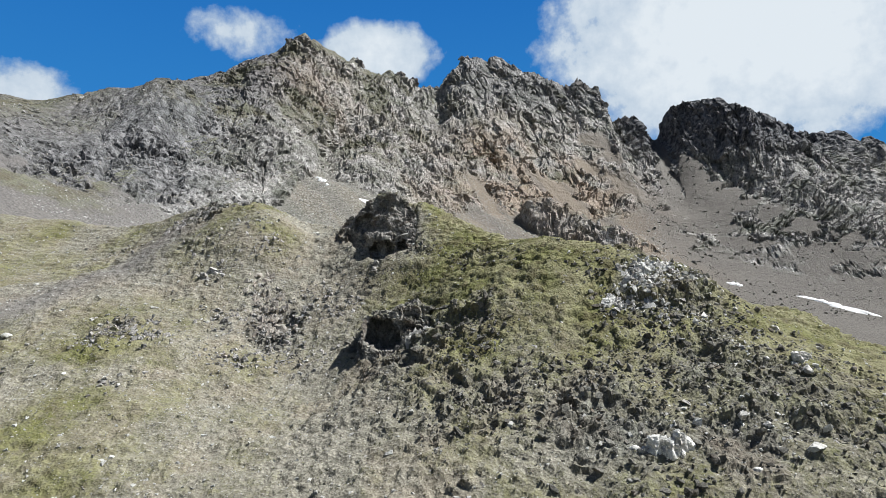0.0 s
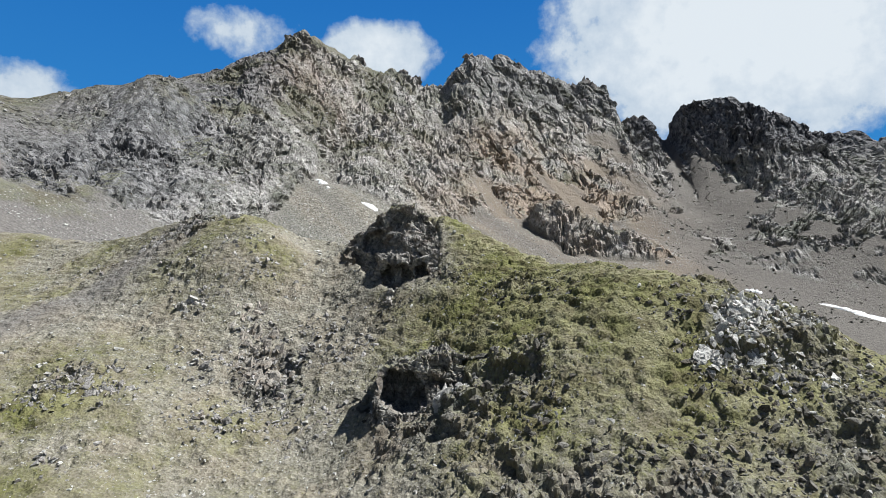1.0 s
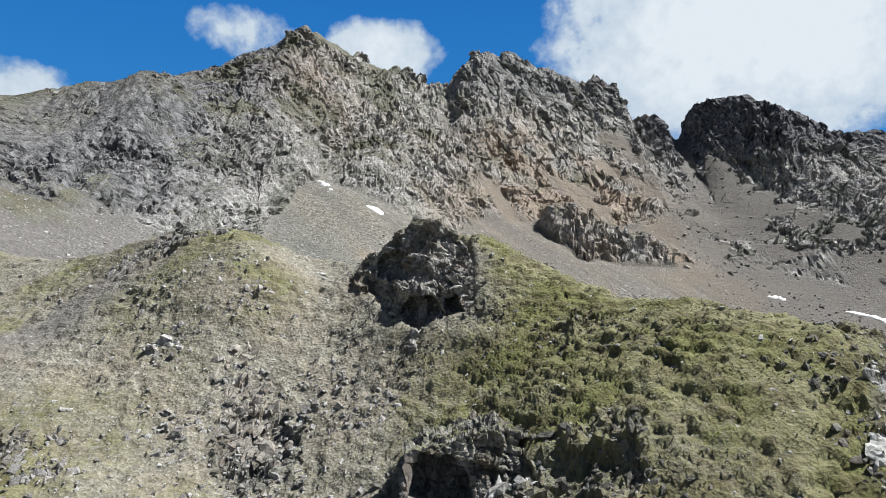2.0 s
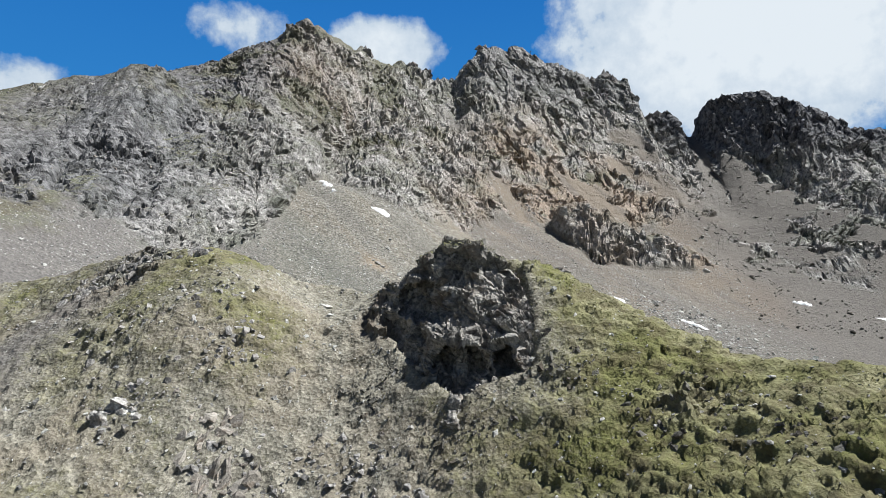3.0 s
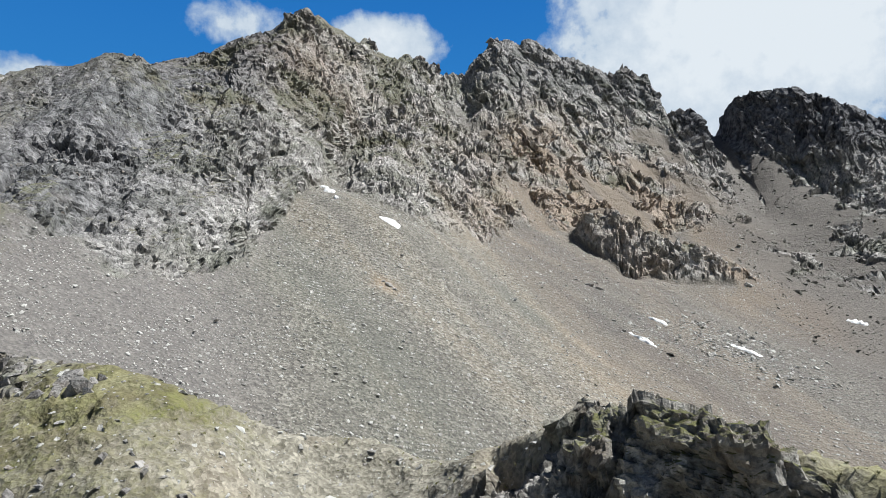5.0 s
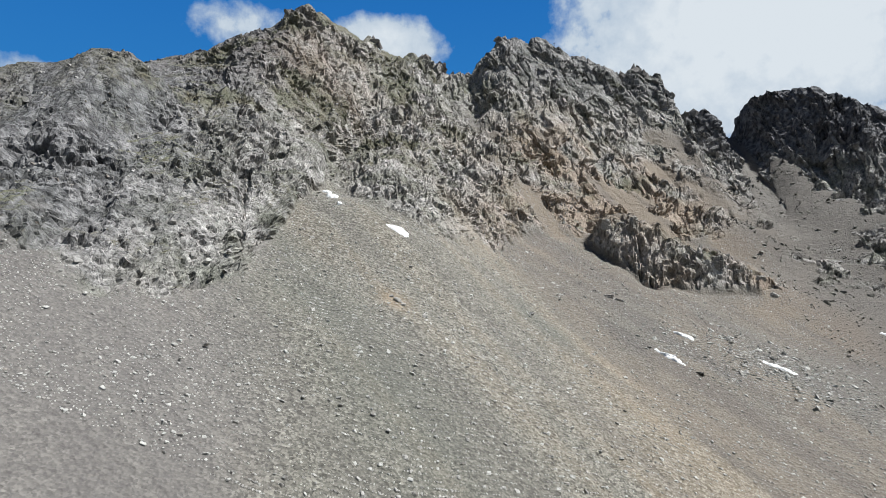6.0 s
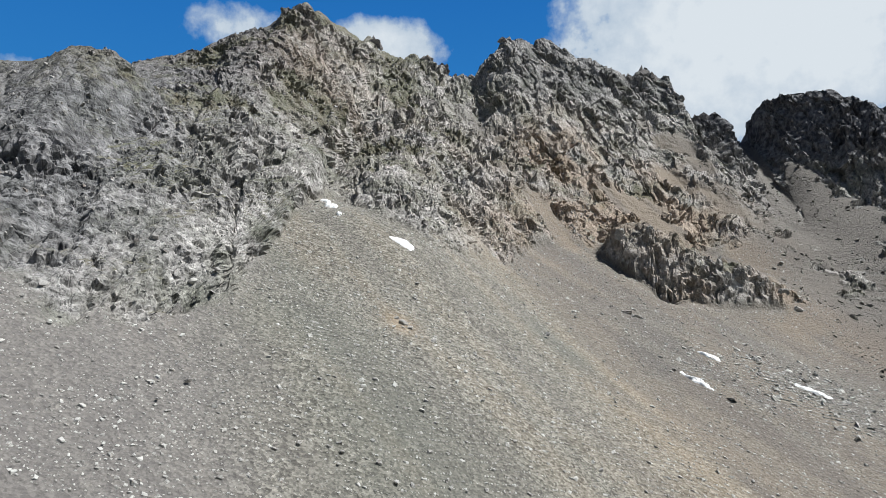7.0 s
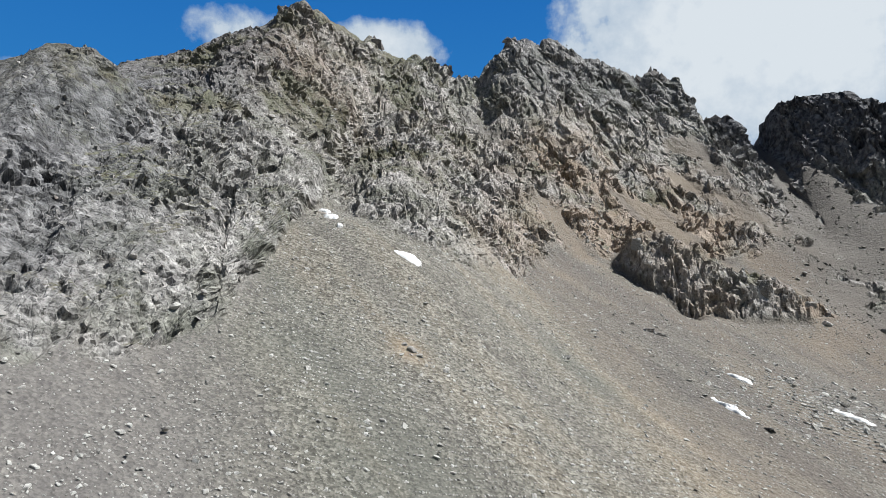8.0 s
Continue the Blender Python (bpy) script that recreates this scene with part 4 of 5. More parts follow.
def cliff(name, label, west, east, tops, low, front, caves, deep, back_slope, mat, seed, gap=0.07):
    """A standing wall of bedded rock: up its front, over its top and down its back. tops: x, height; front gives y for x, z;
    caves: x, z, half width, half height, depth, lean."""
    xs = np.arange(west, east + gap, gap)
    top, rows = curve(xs, tops, 1), int(1.5 * (max(t[1] for t in tops) - low) / gap)
    lines = [np.stack([xs, front(xs, low + (top - low) * t), low + (top - low) * t], 1) for t in np.linspace(0, 1, rows)]
    edge = lines[-1][:, 1]
    lines += [np.stack([xs, edge + d, top + back_slope * d - 0.02 * d * d], 1) for d in np.arange(gap, deep, gap)]
    last = lines[-1]
    lines += [np.stack([xs, last[:, 1] + 0.5 + 2 * t, last[:, 2] + (low - last[:, 2]) * t], 1) for t in np.linspace(0.1, 1, 12)]
    shape = (len(lines), len(xs))
    p = np.concatenate(lines)
    wavy = p + 0.14 * np.stack([grain(p / 1.3, seed), grain(p / 1.3, seed + 1), grain(p / 1.3, seed + 2)], 1)
    for cx, cz, rx, rz, depth, lean in caves:
        dx, dz = (wavy[:, 0] - cx - lean * (wavy[:, 2] - cz)) / rx, (wavy[:, 2] - cz) / rz
        inside = 1 - step(0.85, 1.12, (np.abs(dx) ** 2.6 + np.abs(dz) ** 2.6) ** (1 / 2.6) + 0.12 * grain(p / 0.6, seed + 3))
        inside[rows * len(xs):] = 0
        p[:, 1] += depth * inside
    n = slopes(p, shape)
    beds = np.stack([wavy[:, 0], wavy[:, 1], wavy[:, 2] + 0.22 * wavy[:, 0] - 0.1 * wavy[:, 1]], 1)
    upright = np.stack([wavy[:, 0] + 0.15 * wavy[:, 2], wavy[:, 1], 0.45 * wavy[:, 2]], 1)
    lift = 0.30 * strata(beds, 1.25, 2.3, seed + 5, 0.5) + 0.15 * strata(beds, 0.45, 0.9, seed + 6, 0.7) + 0.22 * blocks(upright / 1.2, seed + 7, 1.2, 0.4)
    lift += 0.10 * blocks(upright / 0.5, seed + 8, 1.4, 0.4) + 0.04 * blocks(wavy / 0.2, seed + 9)
    lift -= 0.3 * (1 - np.abs(grain(upright / 0.9, seed + 10))) ** 12 + 0.2 * (1 - np.abs(grain(beds / (1.5, 1.5, 0.5), seed + 11))) ** 9
    p = p + n * lift[:, None]
    thing = new(name)
    base = p[len(xs) // 2]
    thing.matrix_world = pose(*[float(v) for v in base])
    for part_name, part_label, first, end in (("rock_face", "", 0, rows), ("turf_cap", "broken top with patches of grass", rows - 1, shape[0])):
        piece = mesh_of(part_name, p[first * len(xs):end * len(xs)] - base, grid_faces(shape[1], end - first), mat)
        ob = new(part_name, piece)
        ob.parent = thing
        if part_label:
            tagged(ob, part_label)
    return tagged(thing, label, "crag")


def tower_front(x, z):
    """Upright walls between benches; the upper part faces more to the west and stands back."""
    bench = z + 0.10 * x + 0.5 + 0.8 * grain(np.stack([x / 1.7, 0 * x, z / 4], 1), 17)
    benched = z + 0.28 * (terraced(bench, 2.3, 0.16) - bench)
    low = 1.45 * np.maximum(-7.2 - x, 0)
    high = 0.85 * np.maximum(-6.0 - x, 0)
    return 68.2 + 0.8 * benched + low + (high - low) * step(5.2, 6.6, z) - (0.3 + 0.9 * (1 - step(4.5, 8, z))) * step(-5.6, -4, x) + 0.5 * np.maximum(x + 2.6, 0)


cliff("rock_tower", "dark layered rock tower with deep shaded recesses", -13.4, -2.0,
      [(-13.4, 3.6), (-12.9, 5.0), (-12.3, 6.6), (-11.5, 7.8), (-10.2, 8.4), (-9.2, 9.4), (-8.4, 10.6), (-7.6, 10.9), (-6.0, 10.7), (-5.0, 10.3), (-4.2, 9.6), (-3.4, 8.4), (-2.7, 6.8), (-2.0, 4.4)], -0.4,
      tower_front,
      [(-8.9, 7.0, 1.5, 1.1, 1.2, 0.1), (-7.0, 3.6, 1.2, 1.2, 2.2, 0.15), (-4.3, 3.4, 0.6, 1.4, 1.8, -0.15), (-10.3, 2.2, 0.3, 1.3, 0.8, 0.1)], 3.2, -0.1, TOWER_ROCK, 600)
cliff("rock_outcrop", "broken outcrop with a dark hollow in the grass", -7.5, 2.4,
      [(-7.5, -6.6), (-7.2, -5.0), (-6.9, -3.6), (-6.3, -2.9), (-5.0, -2.5), (-3.4, -2.1), (-2.2, -1.9), (-0.5, -2.3), (1.0, -2.5), (2.4, -3.2)], -8.0,
      lambda x, z: 56.7 + 0.5 * (z + 6) + 0.3 * np.maximum(-6.6 - x, 0) - 0.25 * np.maximum(x, 0),
      [(-5.4, -4.4, 1.5, 1.2, 2.4, -0.3), (-0.6, -3.2, 0.35, 0.9, 1.2, -0.2), (0.7, -4.6, 0.5, 1.3, 1.3, -0.15), (-1.7, -5.4, 0.5, 0.8, 0.9, -0.2)], 4.0, 0.12, OUTCROP_ROCK, 640)
flaky_rocks("flaky_rocks", [(-16.4, 65.2, 2.6, 130), (-17.8, 67.2, 2.2, 60), (-14.8, 66.6, 1.6, 50), (-18.6, 70.0, 2.0, 50), (-30.8, 60.6, 2.6, 90), (-27, 61, 2.4, 60), (-31.2, 87.0, 2.6, 120),
                            (-34.5, 86.0, 2.0, 50), (-20.4, 75.4, 2.2, 70), (-25.2, 72.8, 2.0, 70), (-27, 54, 1.8, 30), (-22.5, 79.5, 2.5, 50), (-41, 84, 3, 40),
                            (-13, 69, 3, 120), (-16, 62, 3, 120), (-10.5, 66, 2.2, 80), (-19, 60, 3, 90), (-22, 66, 3, 90), (-12, 60, 3, 80), (-28, 78, 3, 60)],
            PALE_CRAG, "broken pale and rusty rock in thin turf", 660)
flaky_rocks("dark_rocks", [(-6.8, 68.2, 2.4, 90), (-11.8, 73.0, 1.8, 60), (-2.0, 69.6, 1.6, 50), (-4.0, 54.6, 2.6, 90), (1.8, 53.6, 2.2, 90), (3.6, 51.5, 2.0, 60), (0.5, 50.5, 2.0, 50), (6, 62, 2.2, 40),
                           (18, 50, 4.5, 160), (21, 45, 5.0, 170), (13, 45, 4.0, 110), (8, 46, 3.0, 60), (3, 44, 3.4, 80), (24, 41, 4.0, 90), (12, 56.5, 2.0, 40)],
            CRAG, "dark broken rock standing out of the turf", 670, 0.15, 0.7, 0.5)
flaky_rocks("pale_rocks", [(17.2, 55.4, 2.2, 150), (19.2, 56.2, 1.8, 90), (16.2, 53.4, 1.8, 80), (14.0, 52.4, 1.6, 60), (20.6, 54.4, 1.6, 60), (18.4, 50.6, 2.2, 40), (21.0, 47.0, 2.4, 40), (-1.4, 56.6, 0.9, 40),
                           (16, 42, 3.0, 30), (21, 40, 3.0, 40)],
            PALE_WALL, "pale lichen-streaked rock along the spur edge", 680, 0.2, 0.9)


def slab_outcrop(label, spots, mat, least, most, seed, lean=(0.12, 0.5, 1.0), thin=0.45):
    """An outcrop of upright broken slabs, each a part. spots: x, y, radius, count."""
    rng = np.random.default_rng(seed)
    thing = new("slab_outcrop")
    x, y = spots[0][:2]
    base = near_field.at(x, y)
    thing.matrix_world = pose(*[float(v) for v in base])
    shapes = []
    for _ in range(7):
        v = lump_shape(rng) * (rng.uniform(0.6, 0.95), thin, 1.6)
        shapes.append(mesh_of("slab", v, BALL_FACES, mat))
    for cx, cy, r, n in spots:
        for _ in range(n):
            at = near_field.at(cx + rng.normal(0, 0.5 * r), cy + rng.normal(0, 0.4 * r))
            s = float(sizes_of(rng, 1, least, most, 1.6)[0])
            up = np.array(lean) + rng.normal(0, 0.22, 3)
            z_axis = Vector(up).normalized()
            x_axis = (Vector((1, 0, 0)) - z_axis * z_axis.x).normalized()
            axis = Matrix((x_axis, z_axis.cross(x_axis), z_axis)).transposed().to_4x4()
            ob = new("slab", shapes[int(rng.integers(0, 7))])
            ob.parent = thing
            ob.matrix_local = Matrix.Translation(Vector(at) - Vector(base) + Vector((0, 0, 0.06 * s))) @ axis @ pose(0, 0, 0, 0, 0, float(rng.normal(0, 24))) @ Matrix.Diagonal((s, s, s, 1))
    return tagged(thing, label, "outcrop")


RUSTY_SLAB = rock_material("rusty_slab_rock", (0.13, 0.115, 0.10), (0.44, 0.40, 0.35), 0.8, (0.34, 0.24, 0.16))
slab_outcrop("upright rusty and grey slabs splitting out of the slope", [(-17.6, 66.3, 2.0, 60), (-18.4, 68.8, 1.8, 44), (-16.0, 64.8, 1.3, 24), (-19.5, 71.5, 1.6, 24)], RUSTY_SLAB, 0.45, 1.3, 900)
slab_outcrop("pale grey slabs standing out of thin turf", [(-27.6, 61.2, 1.8, 30), (-30.6, 62.6, 1.4, 18), (-28.4, 64.2, 1.2, 12)], PALE_CRAG, 0.35, 0.95, 910)
slab_outcrop("pale lichen-covered slabs on the edge of the spur", [(16.6, 54.8, 1.7, 60), (18.6, 55.2, 1.4, 36), (14.6, 53.0, 1.2, 30), (16.0, 52.4, 1.5, 24)], PALE_WALL, 0.28, 0.85, 920, (0.1, 0.45, 1.0))
slab_outcrop("dark upright slabs stepping down the spur", [(2.6, 54.2, 1.5, 16), (3.6, 51.0, 1.6, 14), (5.2, 47.6, 1.6, 14)], CRAG, 0.4, 1.0, 930, (0.1, 0.2, 1.0))
slab_outcrop("pale pillar of split rock beside a dark hollow", [(-2.8, 56.3, 0.5, 8)], PALE_WALL, 1.0, 2.0, 940, (0.1, 0.1, 1.0))
slab_outcrop("grey ledges on the crest of the knoll", [(-31.0, 85.6, 1.8, 20), (-34.0, 84.6, 1.6, 12), (-26.0, 84.6, 1.4, 8)], PALE_CRAG, 0.5, 1.3, 950)


def buttress_blocks():
    """Blocks along the buttress's front, tall at its upper end."""
    rng = np.random.default_rng(765)
    rows = []
    for k in range(14):
        x = 40 + 57 * (k / 13) + rng.uniform(-1.5, 1.5)
        back = float(curve(np.array([x]), BUTTRESS, 1)[0])
        high = float(curve(np.array([x]), BUTTRESS, 2)[0])
        y = back - rng.uniform(-0.5, 0.55) * max(high, 3) * 0.55
        r = rng.uniform(1.2, 2.4) * (0.55 + high / 40)
        z = float(far_field.at(x, y)[2]) + rng.uniform(-0.7, 0.1) * r
        rows.append((x, y, z, r * rng.uniform(0.8, 1.3), r * rng.uniform(0.7, 1.0), r * rng.uniform(1.0, 1.7)))
    return rows


crag("rock_buttress", "dark jagged rock buttress rising from ochre scree", buttress_blocks(), BUTTRESS_ROCK, 760)
crag("scree_outcrop", "low dark ledge of rock breaking through the scree", [
    (30.2, 263.0, 11.8, 2.6, 1.4, 1.5), (33.6, 262.4, 10.6, 1.9, 1.2, 1.2), (27.0, 264.2, 13.0, 1.7, 1.2, 1.2)], PALE_CRAG, 700)

# ================= grass =================
def tussocks():
    rng = np.random.default_rng(41)
    n = 36000
    x, y = rng.uniform(-22, 40, n), rng.uniform(32, 93, n)
    p = near_field.at(x, y)
    rock = near_field.rock[near_field.cell(x, y)]
    lush = step(-16, 2, x) * 0.8 + 0.25
    keep = (rng.random(n) < lush * (1 - 0.8 * rock))
    p = p[keep]
    n, blades = len(p), 7
    size = rng.uniform(0.05, 0.13, n)
    a = rng.uniform(0, 2 * np.pi, (n, blades))
    out = rng.uniform(0.35, 1.0, (n, blades)) * size[:, None]
    up = rng.uniform(0.2, 0.55, (n, blades)) * size[:, None]
    wide = 0.22 * size[:, None]
    root = p[:, None, :] + np.stack([0.3 * out * np.cos(a), 0.3 * out * np.sin(a), -0.03 + 0 * a], -1)
    tip = p[:, None, :] + np.stack([out * np.cos(a), out * np.sin(a), up], -1)
    side = np.stack([-np.sin(a) * wide, np.cos(a) * wide, 0 * a], -1)
    v = np.stack([root - side, root + side, tip], 2).reshape(-1, 3)
    f = np.arange(len(v)).reshape(-1, 3)
    m, nt, o = material("tussock_grass")
    where = nt.nodes.new("ShaderNodeTexCoord").outputs["Object"]
    one = nt.nodes.new("ShaderNodeNewGeometry").outputs["Random Per Island"]
    wide_n = fractal(nt, where, 0.25, 4, 0.6)
    c = mixed(nt, one, (0.13, 0.125, 0.055), (0.25, 0.24, 0.12))
    c = mixed(nt, ranged(nt, wide_n, 0.45, 0.65), c, (0.16, 0.165, 0.055))
    finish(nt, o, c, one, 0.0, 0.01, 0.8)
    tagged(new("grass_tussocks", mesh_of("grass_tussocks", v, f, m)), "short yellow-green alpine grass tussocks", "grass", kind="stuff")


tussocks()


# ================= boulders, snow and the summit cross =================
def faceted(name, mat, seed, stretch=(1, 1, 1), cuts=16, detail=3):
    """A broken boulder: a ball cut by planes, roughened."""
    rng = np.random.default_rng(seed)
    bm = bmesh.new()
    bmesh.ops.create_icosphere(bm, subdivisions=detail, radius=1.0)
    planes = rng.normal(size=(cuts, 3))
    planes /= np.linalg.norm(planes, axis=1, keepdims=True)
    reach = rng.uniform(0.45, 0.85, cuts)
    for v in bm.verts:
        d = np.array(v.co)
        along = planes @ d
        r = min(1.0, float(np.min(np.where(along > 0.05, reach / np.maximum(along, 0.05), 9))))
        r *= 1 + 0.05 * noise.noise(Vector(d * 3.1) + Vector((seed, 0, 0)))
        v.co = Vector(d * r * stretch)
    me = bpy.data.meshes.new(name)
    bm.to_mesh(me)
    bm.free()
    me.materials.append(mat)
    return me


GREY = rock_material("pale_boulder", (0.24, 0.23, 0.215), (0.50, 0.48, 0.45), 0.8)
grey_shapes = [faceted("boulder", GREY, 50 + k, (1, 0.75, 0.55), 14, 2) for k in range(5)]
white_shapes = [faceted("white_boulder", QUARTZ, 60 + k, (1, 0.7, 0.6), 14, 3) for k in range(4)]


def set_boulder(name, shape, field, x, y, size, label, group, turn=0.0, sink=0.2):
    ob = new(name, shape)
    ground = field.at(x, y)
    ob.matrix_world = pose(x, y, float(ground[2]) + size * (0.35 - sink), 8 * math.sin(x), 10 * math.cos(y), turn) @ Matrix.Diagonal((size, size, size, 1))
    return tagged(ob, label, "boulder", group)


# white quartz blocks on the spur: x, y, half length
for k, (x, y, s) in enumerate([(11.5, 39.9, 0.4), (9.5, 40.2, 0.25), (18.5, 40.9, 0.5), (19.7, 40.2, 0.4), (21.4, 38.3, 0.7), (24.5, 44.5, 0.6), (25.5, 50.8, 0.5),
                               (18.0, 37.9, 0.55), (-40.5, 61.5, 0.6), (-31.5, 55.0, 0.28), (-27.7, 54.2, 0.3), (-26.3, 53.7, 0.3),
                               (-16.1, 83.3, 0.5), (23.0, 52.0, 0.35), (27.5, 48.6, 0.4)]):
    set_boulder("quartz_boulder", white_shapes[k % 4], near_field, x, y, s, "pale quartz block bedded in the grassy slope", "quartz blocks on the spur", 47 * k)
crag("quartz_outcrop", "white quartz outcrop split by upright cracks", [
    (12.6, 39.5, -9.7, 0.6, 0.6, 0.85), (13.3, 39.4, -9.7, 0.55, 0.6, 0.95), (13.9, 39.5, -9.6, 0.5, 0.55, 0.8), (14.5, 39.7, -9.8, 0.45, 0.5, 0.6), (12.0, 39.6, -10.0, 0.4, 0.4, 0.5)], QUARTZ, 720)
crag("quartz_outcrop", "split white quartz outcrop in grass", [
    (24.6, 46.2, -5.4, 0.7, 0.6, 0.7), (25.3, 46.4, -5.4, 0.5, 0.5, 0.5), (25.1, 45.2, -6.0, 0.6, 0.5, 0.6)], QUARTZ, 730)
crag("pale_rock", "pale weathered rock set in the slope", [
    (-20.5, 75.6, 3.3, 0.8, 0.7, 0.8), (-19.9, 75.2, 3.0, 0.6, 0.5, 0.6), (-21.1, 75.3, 3.0, 0.5, 0.5, 0.6), (-19.2, 76.0, 3.4, 0.5, 0.5, 0.6)], PALE_WALL, 800)
crag("pale_rock", "pale pinkish rock ledges on the slope", [
    (-25.2, 72.9, 1.2, 0.9, 0.7, 0.7), (-26.1, 72.3, 0.8, 0.6, 0.5, 0.6), (-24.5, 72.4, 0.8, 0.5, 0.5, 0.5)], PALE_WALL, 820)
crag("pale_outcrop", "pale lichen-streaked rocks along the spur edge", [
    (17.1, 55.6, 0.9, 1.3, 0.9, 1.0), (18.6, 56.4, 0.9, 1.1, 0.9, 0.9), (16.8, 53.7, -0.4, 1.0, 0.8, 0.8), (13.6, 52.6, -1.7, 0.8, 0.7, 0.9), (19.7, 56.6, 1.0, 0.9, 0.8, 0.8),
    (15.4, 54.6, 0.0, 0.8, 0.7, 0.6), (20.6, 55.0, -0.2, 0.9, 0.8, 0.9)], PALE_WALL, 740)

# pale boulders on the scree: x, y, half length
for k, (x, y, s) in enumerate([(94.5, 295, 2.1), (-19.7, 205.1, 1.2), (-28.3, 186.7, 0.7), (5.2, 232.8, 1.1), (-59.7, 195.2, 1.3), (-57.5, 200.5, 0.9), (-11.6, 191.8, 0.6), (-23.4, 222.9, 0.7),
                               (-36.1, 223.9, 0.6), (84.5, 262.8, 1.0), (-39.7, 190.3, 0.6), (-53.4, 168.0, 0.4), (-18.9, 182.0, 0.5), (-25.2, 207.4, 1.4), (-24.0, 206.6, 1.0), (-26.6, 208.2, 0.9),
                               (106.2, 327.4, 1.6), (-67.1, 274.3, 2.0)]):
    set_boulder("scree_boulder", grey_shapes[k % 5], far_field, x, y, s, "pale angular boulder resting on the scree", "boulders on the scree", 61 * k)
rng = np.random.default_rng(77)
for k in range(190):
    x, y = rng.uniform(-80, 70), 168 + 120 * rng.random() ** 1.3
    if far_field.rock[far_field.cell(x, y)] > 0.3:
        continue
    set_boulder("scree_boulder", grey_shapes[k % 5], far_field, x, y, 0.22 + 0.5 * rng.random() ** 2.5, "pale angular boulder resting on the scree", "boulders on the scree", 61 * k)


def snow_patch(x, y, length, width, turn, seed):
    """A thin old snowfield with a ragged edge, laid on the slope."""
    n, rings = 40, 5
    a = np.linspace(0, 2 * np.pi, n, endpoint=False)
    edge = 1 + 0.55 * grain(np.stack([np.cos(a) * 1.6, np.sin(a) * 1.6, 0 * a + seed * 3.7], 1), 5) + 0.2 * grain(np.stack([np.cos(a) * 5, np.sin(a) * 5, 0 * a + seed], 1), 6)
    verts = []
    for k in range(1, rings + 1):
        r = k / rings
        u, v = r * edge * np.cos(a) * length / 2, r * edge * np.sin(a) * width / 2
        c, s = math.cos(radians(turn)), math.sin(radians(turn))
        wx, wy = x + u * c - v * s, y + u * s + v * c
        g = far_field.at(wx, wy)
        verts.append(np.stack([wx, wy, g[:, 2] + 0.55 * (1 - r ** 4) - 0.25 * (k == rings)], 1))
    g = far_field.at(x, y)
    verts.append(np.array([[x, y, g[2] + 0.6]]))
    v = np.concatenate(verts)
    quads = [(k * n + i, k * n + (i + 1) % n, (k + 1) * n + (i + 1) % n, (k + 1) * n + i) for k in range(rings - 1) for i in range(n)]
    me = bpy.data.meshes.new("snow_patch")
    me.from_pydata(v.tolist(), [], [q[::-1] for q in quads] + [(i, (i + 1) % n, rings * n) for i in range(n)])
    me.polygons.foreach_set("use_smooth", np.ones(len(me.polygons), bool))
    me.materials.append(SNOW)
    tagged(new("snow_patch", me), "thin patch of old white snow on the scree", "snow patch", "snow patches")


for k, (x, y, length, width, turn) in enumerate([(-27.1, 236.1, 6.0, 3.6, -25), (-46.0, 248.5, 3.4, 4.2, 20), (-48.8, 256.0, 2.6, 3.6, 25), (-42.8, 240.9, 1.2, 1.6, 0), (39.6, 234.9, 6.5, 2.4, -35), (70.3, 244.3, 8, 1.6, -25), (47.7, 249.1, 5, 1.4, -20),
                                                 (126, 283.1, 5.5, 2.2, -15), (163, 270.5, 27, 3.4, -23)]):
    snow_patch(x, y, length, width, turn, k)


# ================= pinnacles on the ridge =================
RIDGE_ROCK = rock_material("ridge_rock", (0.09, 0.085, 0.086), (0.27, 0.25, 0.24), 2.5)


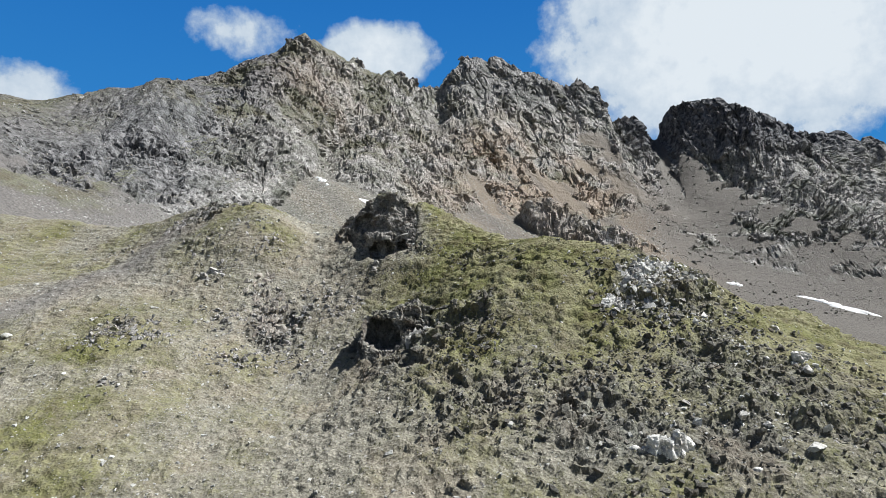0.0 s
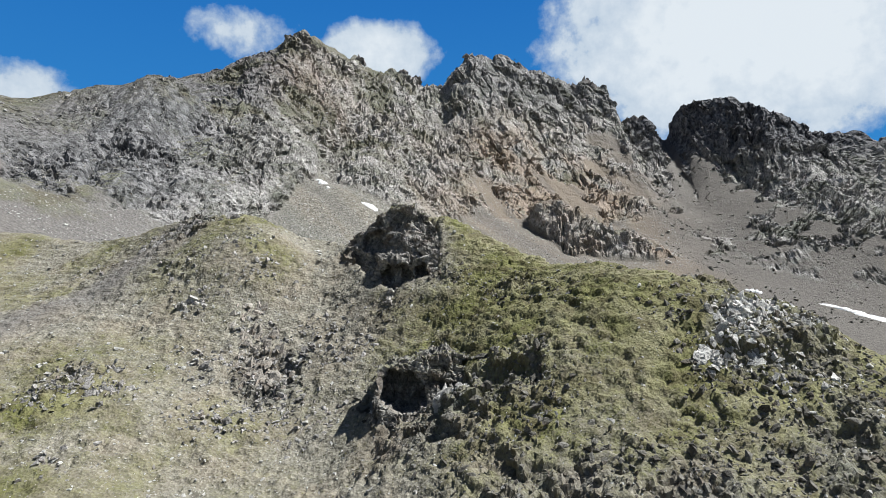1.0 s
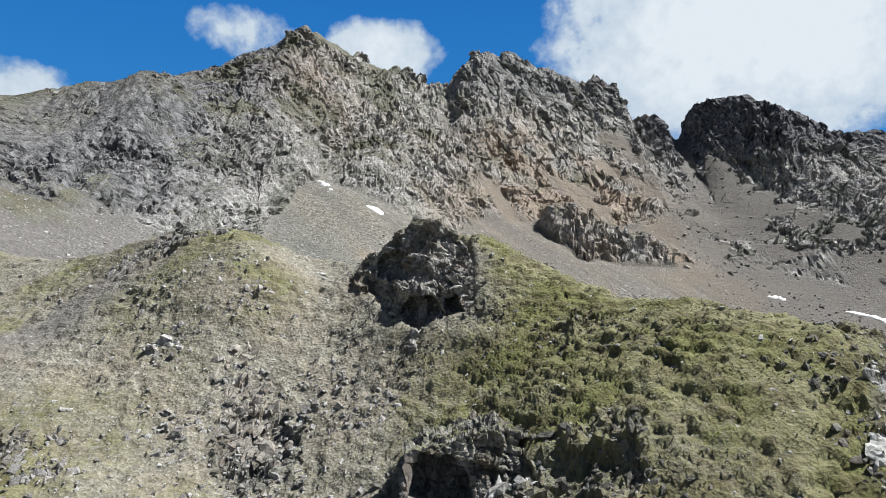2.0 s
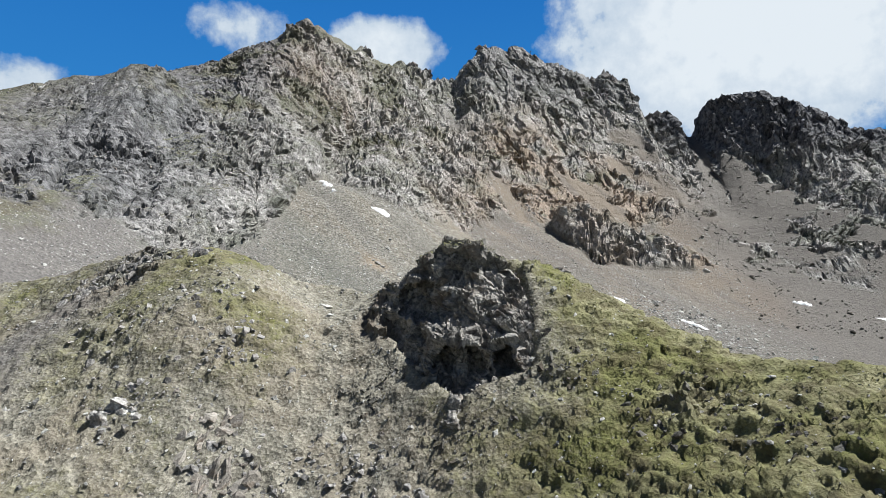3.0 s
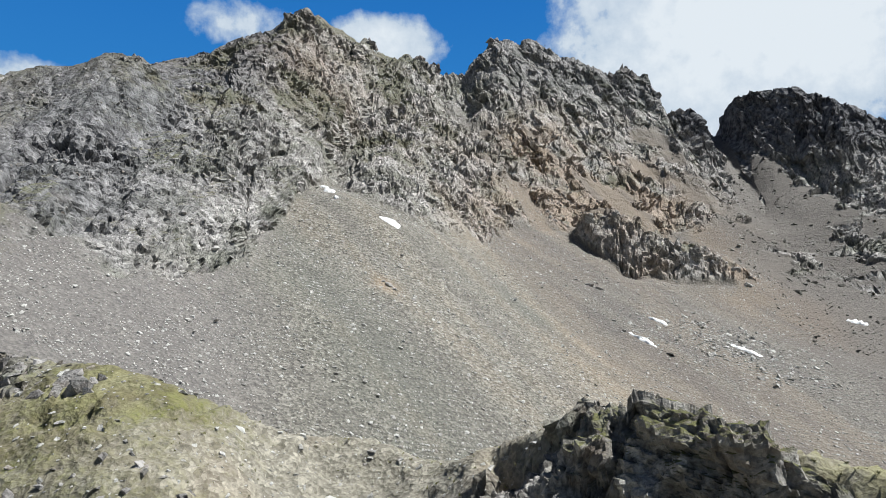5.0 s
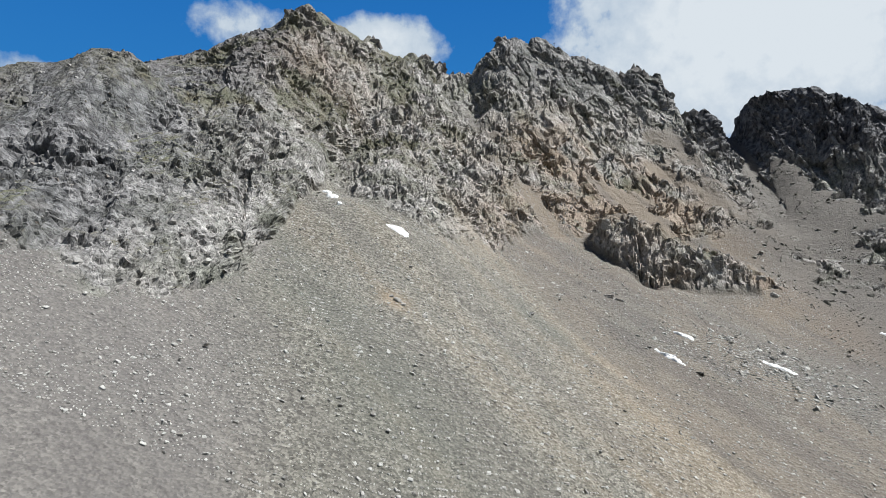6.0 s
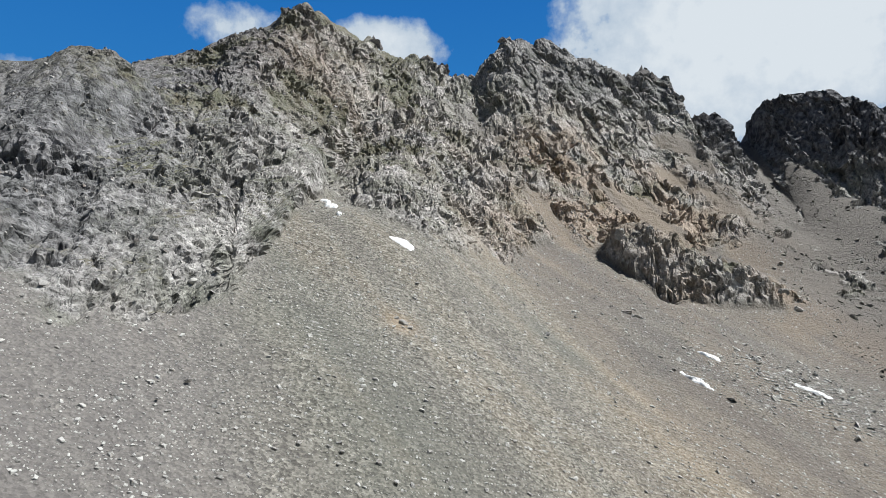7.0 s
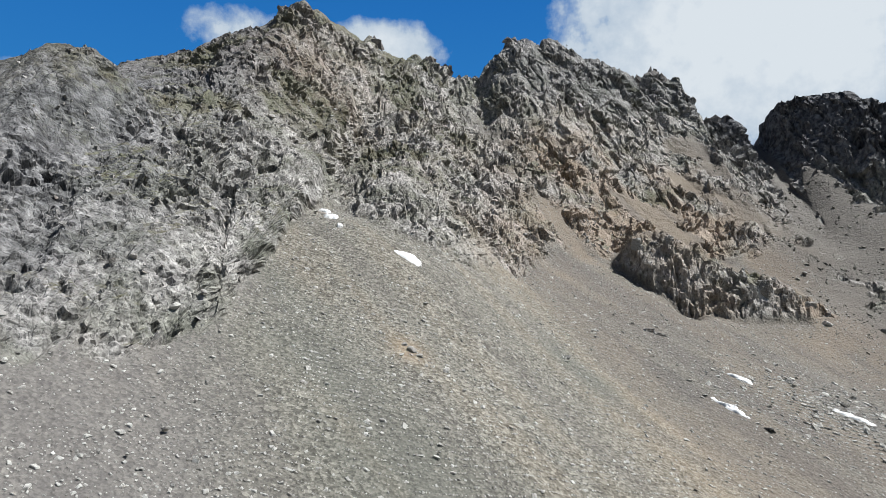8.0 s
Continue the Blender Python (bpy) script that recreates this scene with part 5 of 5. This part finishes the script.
def pinnacle(x, y, z, height, width, spires, seed, label="jagged rock pinnacle standing on the summit ridge"):
    """A cluster of tall broken rocks."""
    rng = np.random.default_rng(seed)
    thing = new("rock_pinnacle")
    thing.matrix_world = pose(x, y, z)
    for k in range(spires):
        v = lump_shape(rng)
        tall = height * (1.0 if k == 0 else rng.uniform(0.45, 0.9))
        off = 0.0 if k == 0 else rng.uniform(-0.4, 0.4) * width
        v = v * (width * rng.uniform(0.5, 0.8), width * rng.uniform(0.4, 0.65), tall * 2.1)
        v[:, :2] *= (1 - 0.25 * v[:, 2:] / tall).clip(0.6, 1.3)
        v[:, 0] += 0.08 * v[:, 2] * rng.uniform(-1, 1)
        spire = new("spire", mesh_of("spire", v + (off, rng.uniform(-0.3, 0.3) * width, tall * -0.1), BALL_FACES, RIDGE_ROCK))
        spire.parent = thing
    return tagged(thing, label, "rock pinnacle", "pinnacles on the ridge")


for k, (x, y, z, h, w, n) in enumerate([(-29.5, 411, 132, 5, 6, 6), (-21, 416, 131, 5, 7, 6), (-12.5, 425, 127, 4, 3, 3), (-4, 427, 128, 6, 4, 4), (-51.5, 388, 129, 6, 6, 5), (15, 430, 147, 5, 6, 5),
                                        (93.5, 454, 136, 9, 6, 6), (101.5, 453, 135, 9, 5, 6), (97.5, 453, 136, 6, 5, 4), (86, 452, 138, 5, 5, 4), (79, 450, 138, 3, 5, 4), (127, 441, 109, 5, 8, 6), (119, 445, 110, 5, 5, 4)]):
    # each stands on the highest ground nearby
    tops = far_field.at(np.full(13, float(x)), y + np.linspace(-6, 6, 13))
    best = tops[np.argmax(tops[:, 2])]
    pinnacle(float(best[0]), float(best[1]), float(best[2]) - 0.8, 0.85 * h, 1.25 * w, n, 400 + k)


# ================= the summit cross =================
def summit_cross(x, y, z):
    """A slim iron cross on a cairn."""
    thing = new("summit_cross")
    thing.matrix_world = pose(x, y, z)
    tagged(thing, "slim dark summit cross on the highest rocks", "cross")
    m, nt, o = material("weathered_iron")
    where = nt.nodes.new("ShaderNodeTexCoord").outputs["Object"]
    spots = fractal(nt, where, 6.0, 4, 0.6)
    finish(nt, o, mixed(nt, spots, (0.05, 0.045, 0.04), (0.12, 0.09, 0.07)), spots, 0.3, 0.01, 0.6)
    for name, size, up in (("post", (0.14, 0.14, 2.6), 1.3), ("crossbar", (1.2, 0.12, 0.14), 1.95)):
        bm = bmesh.new()
        bmesh.ops.create_cube(bm, size=1.0, matrix=Matrix.Translation((0, 0, up)) @ Matrix.Diagonal((*size, 1)))
        bmesh.ops.bevel(bm, geom=bm.edges[:], offset=0.02, segments=1, affect="EDGES")
        me = bpy.data.meshes.new(name)
        bm.to_mesh(me)
        bm.free()
        me.materials.append(m)
        part = new(name, me)
        part.parent = thing
    return thing


top = far_field.at(45.0, 439.0)
summit_cross(45.0, 439.0, float(top[2]) - 0.3)
